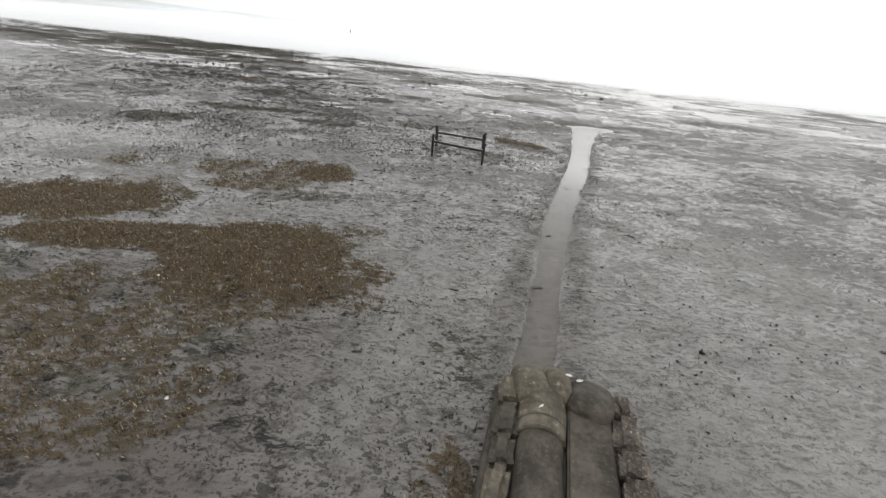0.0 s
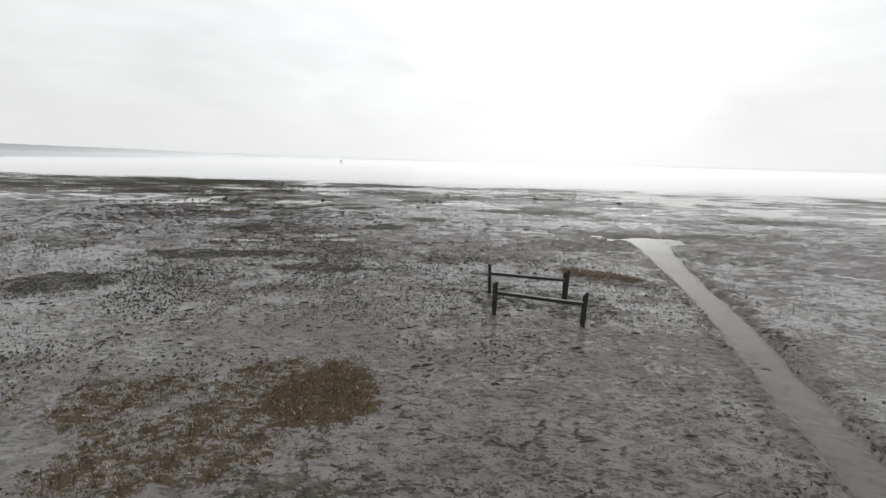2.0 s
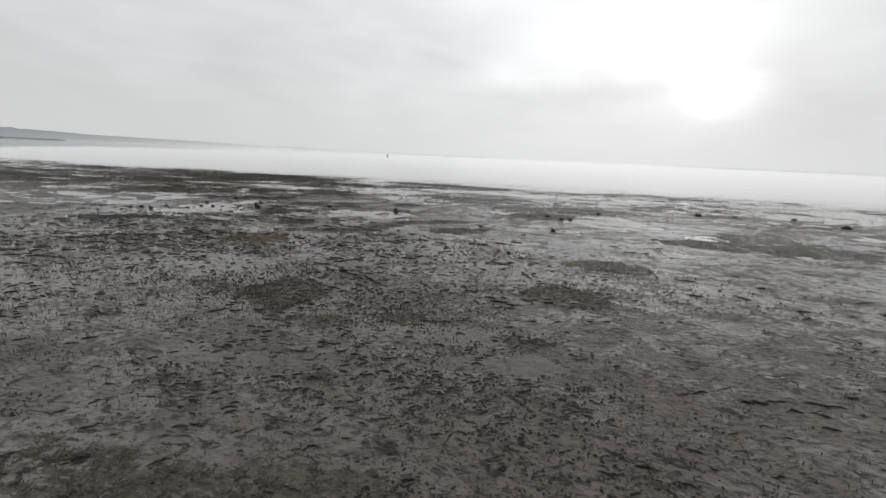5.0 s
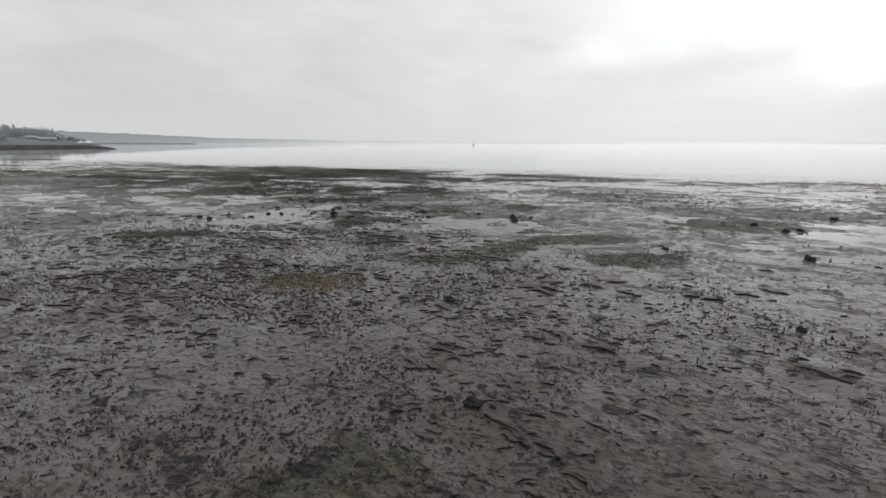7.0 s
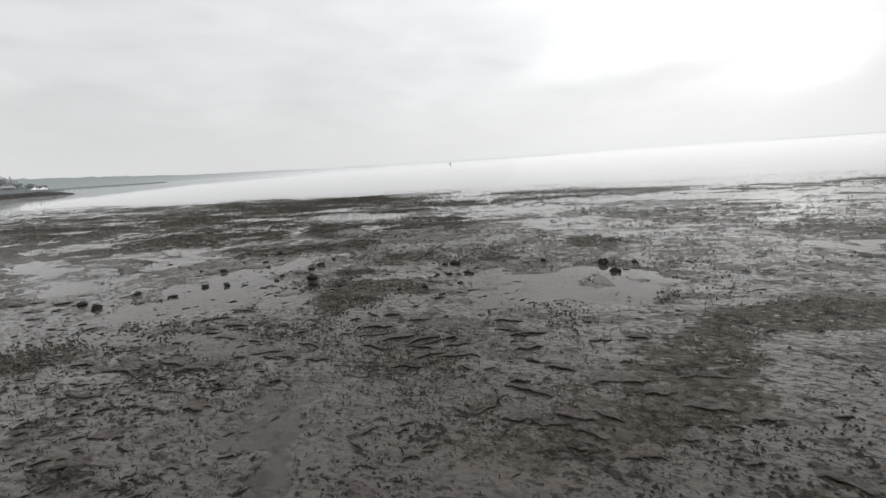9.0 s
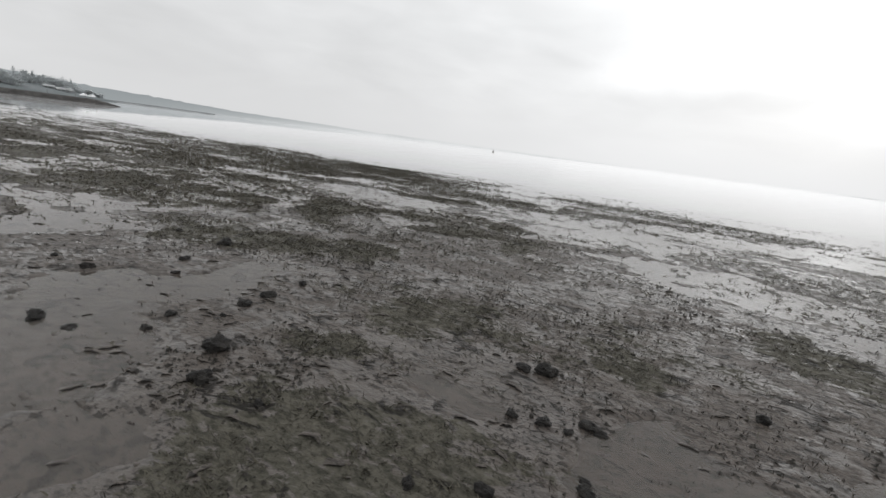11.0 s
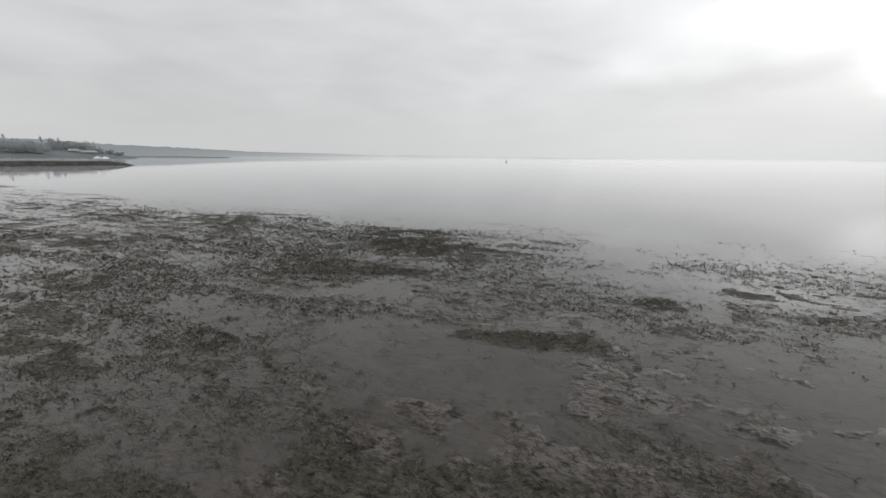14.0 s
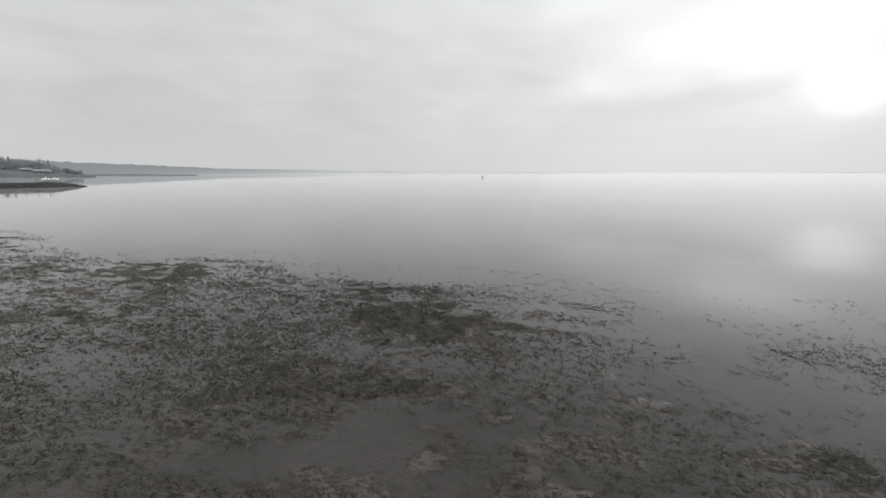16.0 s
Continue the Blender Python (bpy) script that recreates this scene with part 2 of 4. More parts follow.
def make_rust_blades():
    m, n = material("brown_weed_blade")
    isle = n.add("ShaderNodeNewGeometry").outputs["Random Per Island"]
    c = n.mix(n.range(isle, 0.0, 1.0, smooth=False), (0.068, 0.047, 0.023), (0.225, 0.162, 0.080))
    c = n.mix(n.range(n.math("FRACT", n.math("MULTIPLY", isle, 37.0)), 0.90, 0.93), c, (0.46, 0.40, 0.31))
    finish(n, n.add("ShaderNodeBsdfPrincipled", Base_Color=c, Roughness=0.55))
    return m


MUD, WATER, TIMBER, DISTANCE, BLADES, RUST = make_mud(), make_water(), make_timber("weathered_timber", (30, 30, 3)), make_backdrop(), make_blades(), make_rust_blades()
TUFT = plain("dark_tuft", (0.024, 0.020, 0.016), (0.058, 0.050, 0.041), 3.0, 0.55, 0.002)
RAIL = make_timber("weathered_rail", (3, 30, 30))
# pale colour that paints the wet sky highlight on the rails' upper side
RAIL_HIGHLIGHT = plain("rail_highlight_pale", (0.10, 0.095, 0.09), (0.26, 0.25, 0.24), 12.0, 0.35, 0.004, 0.3, 0.6)
STONE = plain("wet_dark_stone", (0.010, 0.0095, 0.009), (0.034, 0.031, 0.028), 9.0, 0.6, 0.02, 0.15, 0.25)
CRUMB = plain("mud_crumb", (0.020, 0.018, 0.015), (0.045, 0.040, 0.034), 14.0, 0.6, 0.01)
CONCRETE = plain("weathered_concrete", (0.062, 0.052, 0.038), (0.175, 0.152, 0.115), 2.5, 0.75, 0.012, 0.5)
CONCRETE_DARK = plain("stained_concrete", (0.034, 0.029, 0.023), (0.105, 0.092, 0.072), 3.0, 0.7, 0.012, 0.3)
MORTAR = plain("rubble_in_mortar", (0.055, 0.043, 0.036), (0.24, 0.21, 0.175), 5.0, 0.8, 0.02, 0.6)
# near-black mud colour: painted shade for the undercut fronts of ledges and scarps
LEDGE_SHADE = plain("shaded_ledge_face", (0.010, 0.009, 0.008), (0.024, 0.021, 0.018), 8.0, 0.6, 0.012, 0.0, 0.3)
SHELL = plain("bleached_shell", (0.62, 0.60, 0.55), (0.80, 0.78, 0.74), 20.0, 0.5, 0.003)
ROCK = plain("breakwater_rock", (0.055, 0.052, 0.050), (0.10, 0.095, 0.090), 0.6, 0.8, 0.08)
# breakwater rock again, with distance haze painted into a paler colour
ROCK_HAZED = plain("haze_pale_rock", (0.22, 0.235, 0.24), (0.30, 0.31, 0.315), 0.2, 0.9, 0.05)
CANVAS = plain("white_canvas", (0.86, 0.87, 0.87), (0.92, 0.92, 0.92), 0.8, 0.6, 0.002)
cn = CANVAS.node_tree.nodes
through_cloth, both = cn.new("ShaderNodeBsdfTranslucent"), cn.new("ShaderNodeAddShader")
through_cloth.inputs["Color"].default_value = (0.30, 0.30, 0.30, 1)
for a, b in ((cn["Principled BSDF"].outputs[0], both.inputs[0]), (through_cloth.outputs[0], both.inputs[1]), (both.outputs[0], cn["Material Output"].inputs[0])):
    CANVAS.node_tree.links.new(a, b)
METAL = plain("grey_steel", (0.28, 0.29, 0.29), (0.36, 0.37, 0.37), 1.0, 0.5, 0.001)
# mist is painted into the leaf colour, far paler than real foliage
FOLIAGE = plain("mist_painted_foliage", (0.60, 0.63, 0.64), (0.74, 0.77, 0.78), 0.2, 0.9, 0.05)
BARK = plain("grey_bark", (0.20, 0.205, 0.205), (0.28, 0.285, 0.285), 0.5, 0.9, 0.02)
# grass colour greyed and blued to stand in for distance haze
LAND = plain("mist_painted_grass", (0.17, 0.19, 0.195), (0.22, 0.24, 0.245), 0.03, 0.95, 0.05)
PLASTER = plain("pale_plaster", (0.24, 0.25, 0.25), (0.32, 0.33, 0.33), 0.4, 0.8, 0.004)
ROOF_PALE = plain("pale_roof_sheet", (0.66, 0.68, 0.68), (0.78, 0.79, 0.79), 0.5, 0.6, 0.004)
PANE = plain("dark_window_glass", (0.10, 0.115, 0.12), (0.14, 0.155, 0.16), 0.6, 0.2, 0.0)
BUOY_RED = plain("faded_buoy_paint", (0.16, 0.12, 0.11), (0.22, 0.17, 0.15), 1.0, 0.6, 0.004)


# ---- fields of the flat: what lies where ----
def hashed(ix, iy, seed):
    h = (ix.astype(np.int64) * 374761393 + iy.astype(np.int64) * 668265263 + seed * 982451653) & 0xFFFFFFFF
    h = ((h ^ (h >> 13)) * 1274126177) & 0xFFFFFFFF
    return ((h ^ (h >> 16)) & 0xFFFFFF) / float(0xFFFFFF)


def value_noise(x, y, seed):
    fx, fy = np.floor(x), np.floor(y)
    u, v = x - fx, y - fy
    u, v = u * u * u * (u * (u * 6 - 15) + 10), v * v * v * (v * (v * 6 - 15) + 10)
    a, b = hashed(fx, fy, seed), hashed(fx + 1, fy, seed)
    c, d = hashed(fx, fy + 1, seed), hashed(fx + 1, fy + 1, seed)
    return (a * (1 - u) + b * u) * (1 - v) + (c * (1 - u) + d * u) * v


def fbm(x, y, size, octaves, seed, gain=0.55):
    """Noise from -1 to 1 whose largest waves are size metres long."""
    total, amp, norm = 0.0, 1.0, 0.0
    for k in range(octaves):
        f = 2.03 ** k / size
        total = total + amp * (value_noise(x * f + 17.3 * k, y * f - 9.1 * k, seed + k) * 2 - 1)
        norm, amp = norm + amp, amp * gain
    return total / norm * 1.6


def step(a, b, v):
    t = np.clip((v - a) / (b - a), 0, 1)
    return t * t * (3 - 2 * t)


def spots(x, y, rows, ragged=0.35, seed=40):
    """Cover from 0 to 1 by soft ragged ellipses: x, y, half length, half width, turn in degrees."""
    out = np.zeros_like(x)
    wob = fbm(x, y, 0.9, 4, seed) * ragged
    for cx, cy, rx, ry, a in rows:
        c, s = math.cos(radians(a)), math.sin(radians(a))
        u, v = ((x - cx) * c + (y - cy) * s) / rx, (-(x - cx) * s + (y - cy) * c) / ry
        out = np.maximum(out, 1 - step(0.75, 1.2, np.sqrt(u * u + v * v) + wob))
    return out


BROWN_WEED = [(-2.35, 9.25, 2.15, 1.5, 12), (-5.3, 9.5, 1.7, 0.55, 14), (-2.75, 14.15, 0.95, 0.9, 5), (-7.2, 10.55, 2.0, 1.05, 18)]
THIN_BROWN = [(-7.0, 11.2, 2.2, 1.3, 18), (-4.2, 12.8, 1.3, 0.6, 20), (-3.8, 7.0, 1.8, 1.0, 10), (-6.0, 7.5, 2.0, 0.9, 10), (-3.9, 13.3, 1.2, 0.6, 30), (-2.5, 6.0, 1.5, 0.5, 9), (-1.7, 7.9, 1.2, 0.4, 25), (-5.6, 13.9, 2.6, 0.5, 17), (-14.1, 31.45, 0.7, 0.5, 20), (-13.3, 31.9, 0.4, 0.3, 0), (1.35, 5.3, 0.45, 0.9, 0), (0.7, 4.7, 0.6, 0.5, 0)]
SPARSE_WEED = [(-3.2, 7.7, 1.8, 0.8, -25), (-6.0, 7.6, 2.2, 1.0, -20), (-2.2, 12.4, 1.4, 0.4, 15), (-3.0, 6.4, 1.6, 0.5, -15), (1.6, 18.0, 1.6, 0.8, -12), (-0.4, 22.2, 3.0, 0.8, -5), (4.9, 25.4, 2.4, 1.6, 9), (9.6, 23.9, 1.9, 1.6, 10)]
GREEN_WEED = [(-7.9, 21.9, 2.6, 0.8, 6), (-5.2, 20.6, 2.0, 0.4, 0), (-10.5, 18.4, 1.3, 0.9, 8), (-10.4, 26.9, 0.85, 0.7, 10), (-9.1, 25.75, 0.65, 0.35, 10), (-7.6, 26.3, 0.5, 0.28, 10), (-4.3, 28.3, 0.9, 0.85, 10), (-5.5, 26.0, 0.4, 0.3, 10),
              (-10.6, 35.9, 0.75, 0.7, 30), (-11.9, 34.0, 0.7, 0.4, 25), (-10.9, 34.9, 0.8, 0.6, 30), (-7.2, 35.6, 1.4, 0.7, 25), (-3.9, 41.4, 2.5, 1.5, 20), (-8.6, 37.4, 1.8, 0.6, 25), (-8.3, 35.3, 0.5, 0.4, 30), (-20.9, 33.6, 1.7, 0.8, 25), (-16.1, 37.9, 1.7, 1.0, 20), (-2.6, 31.3, 1.5, 0.6, 0), (4.6, 36.0, 4.0, 1.2, 0)]
SEA_GRASS = [(-16.6, 40.7, 1.4, 0.8, 25), (-17.3, 39.2, 0.6, 0.35, 20), (-18.0, 46.2, 2.0, 0.6, 15), (-14.1, 40.8, 0.8, 0.5, 25), (-11.3, 42.7, 1.0, 0.9, 20), (-30.6, 45.5, 6.0, 3.0, 15), (-17.2, 48.2, 0.65, 0.75, 15), (-20.0, 47.2, 1.0, 0.6, 15),
             (-22.0, 46.6, 1.8, 0.45, 16), (-22.2, 45.4, 0.9, 1.3, 16), (-16.6, 46.0, 0.5, 0.7, 17), (-24.7, 45.2, 1.5, 0.5, 16), (-20.6, 41.9, 1.9, 0.9, 20), (-45.0, 61.5, 7.0, 2.6, 10), (-40.0, 56.6, 3.2, 1.4, 15), (-15.0, 58.2, 2.0, 1.3, 20), (-28.9, 60.0, 3.2, 2.2, 15)]
DENSE_GRASS = [(-20.6, 51.85, 1.6, 0.42, 14), (-27.9, 55.0, 2.0, 0.42, 22), (-22.2, 45.6, 0.9, 1.1, 16), (-24.7, 45.2, 1.4, 0.4, 16), (-17.2, 48.2, 0.55, 0.6, 15), (-26.5, 44.6, 4.0, 1.0, 12), (-28.7, 48.4, 1.2, 0.6, 20), (-18.0, 55.6, 1.2, 0.7, 25), (-36.0, 50.0, 4.0, 0.8, 12), (-22.4, 63.3, 1.2, 0.3, 0), (-25.2, 43.4, 3.0, 1.0, 15)]
POOLS = [(-4.4, 8.55, 0.95, 0.42, 12), (5.3, 7.9, 0.35, 0.2, 0), (4.6, 9.6, 0.3, 0.25, 0), (-9.4, 24.4, 1.5, 0.35, 0), (-5.9, 24.9, 1.1, 0.3, 10), (-20.5, 37.8, 2.5, 1.6, 35), (-12.7, 38.6, 2.0, 1.0, 25), (-15.3, 33.2, 0.7, 0.6, 30), (-1.3, 47.4, 3.8, 0.9, 15), (-5.3, 42.4, 1.4, 0.7, 20), (-13.9, 39.3, 0.6, 0.5, 30), (-17.8, 37.1, 0.6, 0.4, 30)]
SEA_POOLS = [(-14.4, 50.2, 2.1, 1.6, 15), (-19.6, 46.0, 0.75, 1.1, 16), (-24.2, 50.3, 1.7, 1.2, 15), (-30.3, 49.9, 1.8, 0.9, 15), (-24.5, 44.2, 1.2, 0.3, 17), (-26.8, 53.3, 1.9, 0.7, 24), (-17.5, 57.2, 1.0, 1.9, 20), (-19.7, 61.2, 1.8, 1.9, 25), (-16.7, 55.7, 1.2, 0.6, 25), (-21.6, 49.6, 1.5, 1.3, 10), (-9.2, 55.0, 7.0, 1.5, 15), (-3.0, 54.0, 9.0, 1.2, 0), (-15.6, 49.8, 2.2, 1.0, 20), (-12.8, 46.6, 2.6, 1.3, 18)]
CHANNEL_FROM, CHANNEL_TO = Vector((2.42, 8.0)), Vector((7.5, 26.0))
WATER_LEVEL = -0.03


def across_channel(x, y):
    """Distance along the drain's run, and across it to the right; the run bends a little."""
    d = (CHANNEL_TO - CHANNEL_FROM).normalized()
    ax, ay = x - CHANNEL_FROM.x, y - CHANNEL_FROM.y
    along = ax * d.x + ay * d.y
    return along, ax * d.y - ay * d.x - np.interp(along, [0, 1.5, 4.2, 6.6, 10, 12, 17, 18.7], [0.0, -0.05, -0.17, -0.15, 0.04, 0.0, -0.06, -0.02])


def shoreline(x):
    """How far out the flat reaches before it goes under water."""
    edge = np.interp(x, [-140, -75, -60, -50, -45, -37, -30, -21.5, -20.3, -19, -17.8, -15, -11, -8, 0, 10], [74, 70, 65.5, 63, 66, 65.3, 64.4, 64.2, 61.5, 60.3, 61.2, 63.6, 63.2, 61.5, 61.5, 63.5])
    return edge + fbm(x, x * 0 + 3.3, 5.0, 4, 90) * 0.7


def weed_cover(x, y):
    """Cover by weed from 0 to 1, and how brown it is."""
    brown = np.maximum(spots(x, y, BROWN_WEED, 0.22) * (1 - spots(x, y, POOLS[:1], 0.5)), spots(x, y, [(3.3, 20.6, 1.3, 0.42, -25)], 0.2))
    thin = spots(x, y, THIN_BROWN, 0.7, 47)
    placed = np.maximum(np.maximum(spots(x, y, SPARSE_WEED, 0.8) * 0.75, spots(x, y, GREEN_WEED, 0.6)), spots(x, y, SEA_GRASS, 0.6))
    drift = fbm(x * 0.55, y, 3.4, 5, 11) + 0.45 * fbm(x * 0.5, y, 0.7, 3, 15)
    amount = np.interp(y, [0, 12, 19, 24, 39, 44, 50, 58, 66], [-1.1, -1.0, -0.75, -0.65, -0.90, -0.50, -0.25, -0.15, -0.2])
    amount = amount + 0.25 * step(4, 18, np.abs(x + 2 + 0.45 * (y - 10))) * step(22, 30, y)
    amount = amount + 0.5 * step(20, 34, -x) * step(36, 43, y) + 0.35 * step(1, 8, x + 0.25 * (y - 25)) * step(21, 26, y)
    wild = step(-0.75, 0.95, drift + amount)
    bare = np.maximum(0.9 * spots(x, y, POOLS, 0.8), 0.15 * spots(x, y, SEA_POOLS, 0.9))
    cover = np.maximum(np.maximum(placed * 0.72, wild * 0.68) * (1 - bare), np.maximum(np.maximum(brown * 0.85, thin * 0.5), 0.8 * spots(x, y, DENSE_GRASS, 0.7)))
    return np.clip(cover, 0, 1), np.maximum(brown, 0.75 * thin)


def ground_height(x, y):
    beyond = y - shoreline(x) + 0.9 * fbm(x * 0.35, y, 1.6, 4, 93)
    base = np.interp(y, [-60, -5, 4, 18, 26, 40, 45, 50, 56, 63], [2.5, 0.10, 0.025, 0.02, 0.004, -0.012, -0.022, -0.036, -0.040, -0.040])
    base = np.where(beyond > -3, base - 0.05 * step(-3, 1, beyond) - 1.6 * step(0, 70, beyond), base)
    weed, _ = weed_cover(x, y)
    lumps = 0.022 * (1 - 0.5 * step(46, 54, y)) * fbm(x * 0.6, y, 2.2, 4, 3) + (0.013 + 0.008 * step(46, 55, y)) * fbm(x * 0.5, y, 0.42, 3, 7) + 0.012 * fbm(x, y, 9.0, 2, 5)
    ledge = fbm(x * 0.7, y, 2.6, 4, 21)
    lumps = lumps + 0.022 * (step(-0.02, 0.05, ledge) - 0.5) * step(20, 26, y) * (1 - step(40, 46, y))
    lumps = lumps + 0.10 * spots(x, y, [(3.3, 20.6, 1.25, 0.38, -25)], 0.2)
    pools = np.maximum(spots(x, y, POOLS, 0.8), 0.6 * spots(x, y, SEA_POOLS, 0.9))
    z = base + lumps * (1 - 0.3 * pools) + 0.008 * weed + 0.05 * spots(x, y, DENSE_GRASS[:4], 0.7) - 0.040 * pools * step(0.0, 6.0, y - 3)
    along, side = across_channel(x, y)
    half = 0.15 + 0.013 * np.clip(along, 0, 20) + 0.10 * step(14, 18, along) + 0.07 * fbm(x, y, 0.9, 4, 31)
    run = step(-1.2, -0.4, along) * (1 - step(17.8, 19.5, along))
    bank = 1 - step(0.0, 0.18, np.abs(side) - half)
    rim = np.exp(-((np.abs(side) - half - 0.55) / 0.35) ** 2)
    z = z + run * 0.022 * rim
    z = z * (1 - run * bank) + run * bank * -0.12
    fan = np.exp(-((along - 19.8) / 1.7) ** 2 - (side / 2.6) ** 2)
    return z - 0.05 * fan


def part(name, bm, mat, parent=None, label="", m=None, smooth=False):
    """Links a bmesh as one mesh object, under a thing or a part if one is given."""
    data = bpy.data.meshes.new(name)
    bm.to_mesh(data)
    bm.free()
    data.materials.append(mat)
    if smooth:
        data.polygons.foreach_set("use_smooth", [True] * len(data.polygons))
    ob = new(name, data)
    if m is not None:
        ob.matrix_basis = m
    if parent:
        ob.parent = parent
    if label:
        tagged(ob, label)
    return ob


def from_arrays(name, verts, faces, mat):
    data = bpy.data.meshes.new(name)
    k = faces.shape[1]
    data.vertices.add(len(verts)), data.loops.add(faces.size), data.polygons.add(len(faces))
    data.vertices.foreach_set("co", np.ascontiguousarray(verts, np.float32).ravel())
    data.loops.foreach_set("vertex_index", np.ascontiguousarray(faces, np.int32).ravel())
    data.polygons.foreach_set("loop_start", np.arange(0, faces.size, k, dtype=np.int32))
    data.update(calc_edges=True)
    data.materials.append(mat)
    return new(name, data)


# ---- the flat: one sheet to the horizon ----
def graded(a, b, fine, reach):
    """Even steps from a to b, then ever longer ones out to reach."""
    mid = np.arange(a, b + fine / 2, fine)
    out, d = [], fine
    total = 0.0
    while total < reach:
        d *= 1.16
        total += d
        out.append(total)
    out = np.array(out)
    return np.concatenate([a - out[::-1], mid, mid[-1] + out])


def make_ground():
    xs, ys = graded(-60.0, 14.0, 0.12, 3200.0), graded(3.0, 67.0, 0.115, 3200.0)
    gx, gy = np.meshgrid(xs, ys)
    x, y = gx.ravel(), gy.ravel()
    weed, brown = weed_cover(x, y)
    z = ground_height(x, y)
    nx, ny = len(xs), len(ys)
    i = np.arange(nx * ny).reshape(ny, nx)
    quads = np.stack([i[:-1, :-1], i[:-1, 1:], i[1:, 1:], i[1:, :-1]], -1).reshape(-1, 4)
    ob = from_arrays("ground", np.stack([x, y, z], 1), quads, MUD)
    film = np.clip(0.50 + 0.40 * fbm(x * 0.6, y, 2.6, 4, 61) + np.interp(y, [0, 10, 18, 28, 36, 42, 48], [0.16, 0.18, 0.08, 0.23, 0.28, 0.20, 0.13]) + 0.08 * np.tanh((x + 1.5 + 0.5 * (y - 5)) / 6) * step(22, 29, y), 0, 1)
    along, side = across_channel(x, y)
    silt = (1 - step(0.2, 0.6, np.abs(side))) * step(-1.5, -0.5, along) * (1 - step(18, 20, along))
    sandy = np.clip(0.4 * silt + np.interp(y, [5.5, 9.5, 12, 16, 20, 30], [0.55, 0.95, 0.75, 0.45, 0.28, 0.06]) * (1 + 0.45 * fbm(x, y, 6.0, 3, 66)), 0, 1)
    banks = step(0.25, 0.36, np.abs(side)) * (1 - step(0.5, 0.95, np.abs(side))) * step(-1.5, -0.5, along) * (1 - step(14, 17, along))
    shore_mud = (1 - step(-1.5, 1.2, x)) * (1 - step(8.0, 10.5, y))
    sandy = sandy + 0.15 * step(2.5, 4.5, x) * (1 - step(14, 18, y))
    outlet_mud = np.exp(-((x - 2.2) / 2.2) ** 2) * (1 - step(6.0, 8.2, y))
    sandy = np.clip(sandy - 0.55 * banks - 0.60 * np.maximum(shore_mud, outlet_mud), 0, 1)
    film = np.clip(film - 0.30 * np.exp(-((y - 25.5) / 4.0) ** 2) * step(-6, -1, x) - 0.25 * banks - 0.16 * shore_mud - 0.22 * step(15, 19, -x) * step(37, 40, y) * (1 - step(46, 50, y)) - 0.20 * step(42, 45, y) * (1 - step(-23, -20, x)) * (1 - step(49, 53, y)), 0, 1)
    for name, values in (("weed", weed), ("brown", brown), ("film", film), ("sandy", sandy)):
        layer = ob.data.attributes.new(name, "FLOAT", "POINT")
        layer.data.foreach_set("value", np.ascontiguousarray(values, np.float32))
    ob.data.polygons.foreach_set("use_smooth", np.ones(len(quads), bool))
    return tagged(ob, "wet grey-brown tidal mudflat with film of water", "mudflat", kind="structure")


make_ground()
bm = bmesh.new()
bmesh.ops.create_grid(bm, x_segments=40, y_segments=40, size=3300.0)
water = part("water", bm, WATER, m=pose(0, 0, WATER_LEVEL))
water.visible_shadow = False
tagged(water, "calm shallow grey sea water with mirror surface", "water", kind="structure")


def ground_at(x, y):
    return float(ground_height(np.array([float(x)]), np.array([float(y)]))[0])


# ---- helpers for shapes ----
def box_bm(sx, sy, sz, bevel=0.0, at=(0, 0, 0)):
    bm = bmesh.new()
    bmesh.ops.create_cube(bm, size=1.0, matrix=Matrix.Translation(at) @ Matrix.Diagonal((sx, sy, sz, 1)))
    if bevel:
        bmesh.ops.bevel(bm, geom=bm.edges[:], offset=bevel, segments=2, affect="EDGES")
    return bm


def roughen(bm, amount, size, seed):
    for v in bm.verts:
        p = v.co / size + Vector((seed * 3.7, seed * 1.3, seed * 7.9))
        v.co += Vector(noise.noise_vector(p)) * amount
    return bm


def plank_bm(sx, sy, sz, seed):
    """An upright plank from z = 0, worn at its top and foot."""
    bm = box_bm(sx, sy, sz, 0.006, (0, 0, sz / 2))
    bmesh.ops.subdivide_edges(bm, edges=[e for e in bm.edges if abs(e.verts[0].co.z - e.verts[1].co.z) > 0.3], cuts=7)
    rng = random.Random(seed)
    slant = rng.uniform(-0.25, 0.25)
    for v in bm.verts:
        t = v.co.z / sz
        if t < 0.45:
            v.co.x *= 1 - 0.18 * (0.45 - t) / 0.45
            v.co.y *= 1 - 0.12 * (0.45 - t) / 0.45
        if t > 0.97:
            v.co.z += slant * v.co.x
    return roughen(bm, 0.006, 0.09, seed)


def stone_bm(seed, sx, sy, sz, jag=0.30):
    bm = bmesh.new()
    bmesh.ops.create_icosphere(bm, subdivisions=3, radius=1.0)
    for v in bm.verts:
        p = v.co.copy()
        k = 1 + jag * noise.noise(p * 1.1 + Vector((seed * 5.1, 0, seed))) + jag * 0.6 * noise.noise(p * 2.7 + Vector((0, seed * 2.3, 0))) + jag * 0.25 * noise.noise(p * 6.1 + Vector((seed, 1, 0)))
        v.co = Vector((p.x * sx * k, p.y * sy * k, max(p.z, -0.45) * sz * k))
    return bm


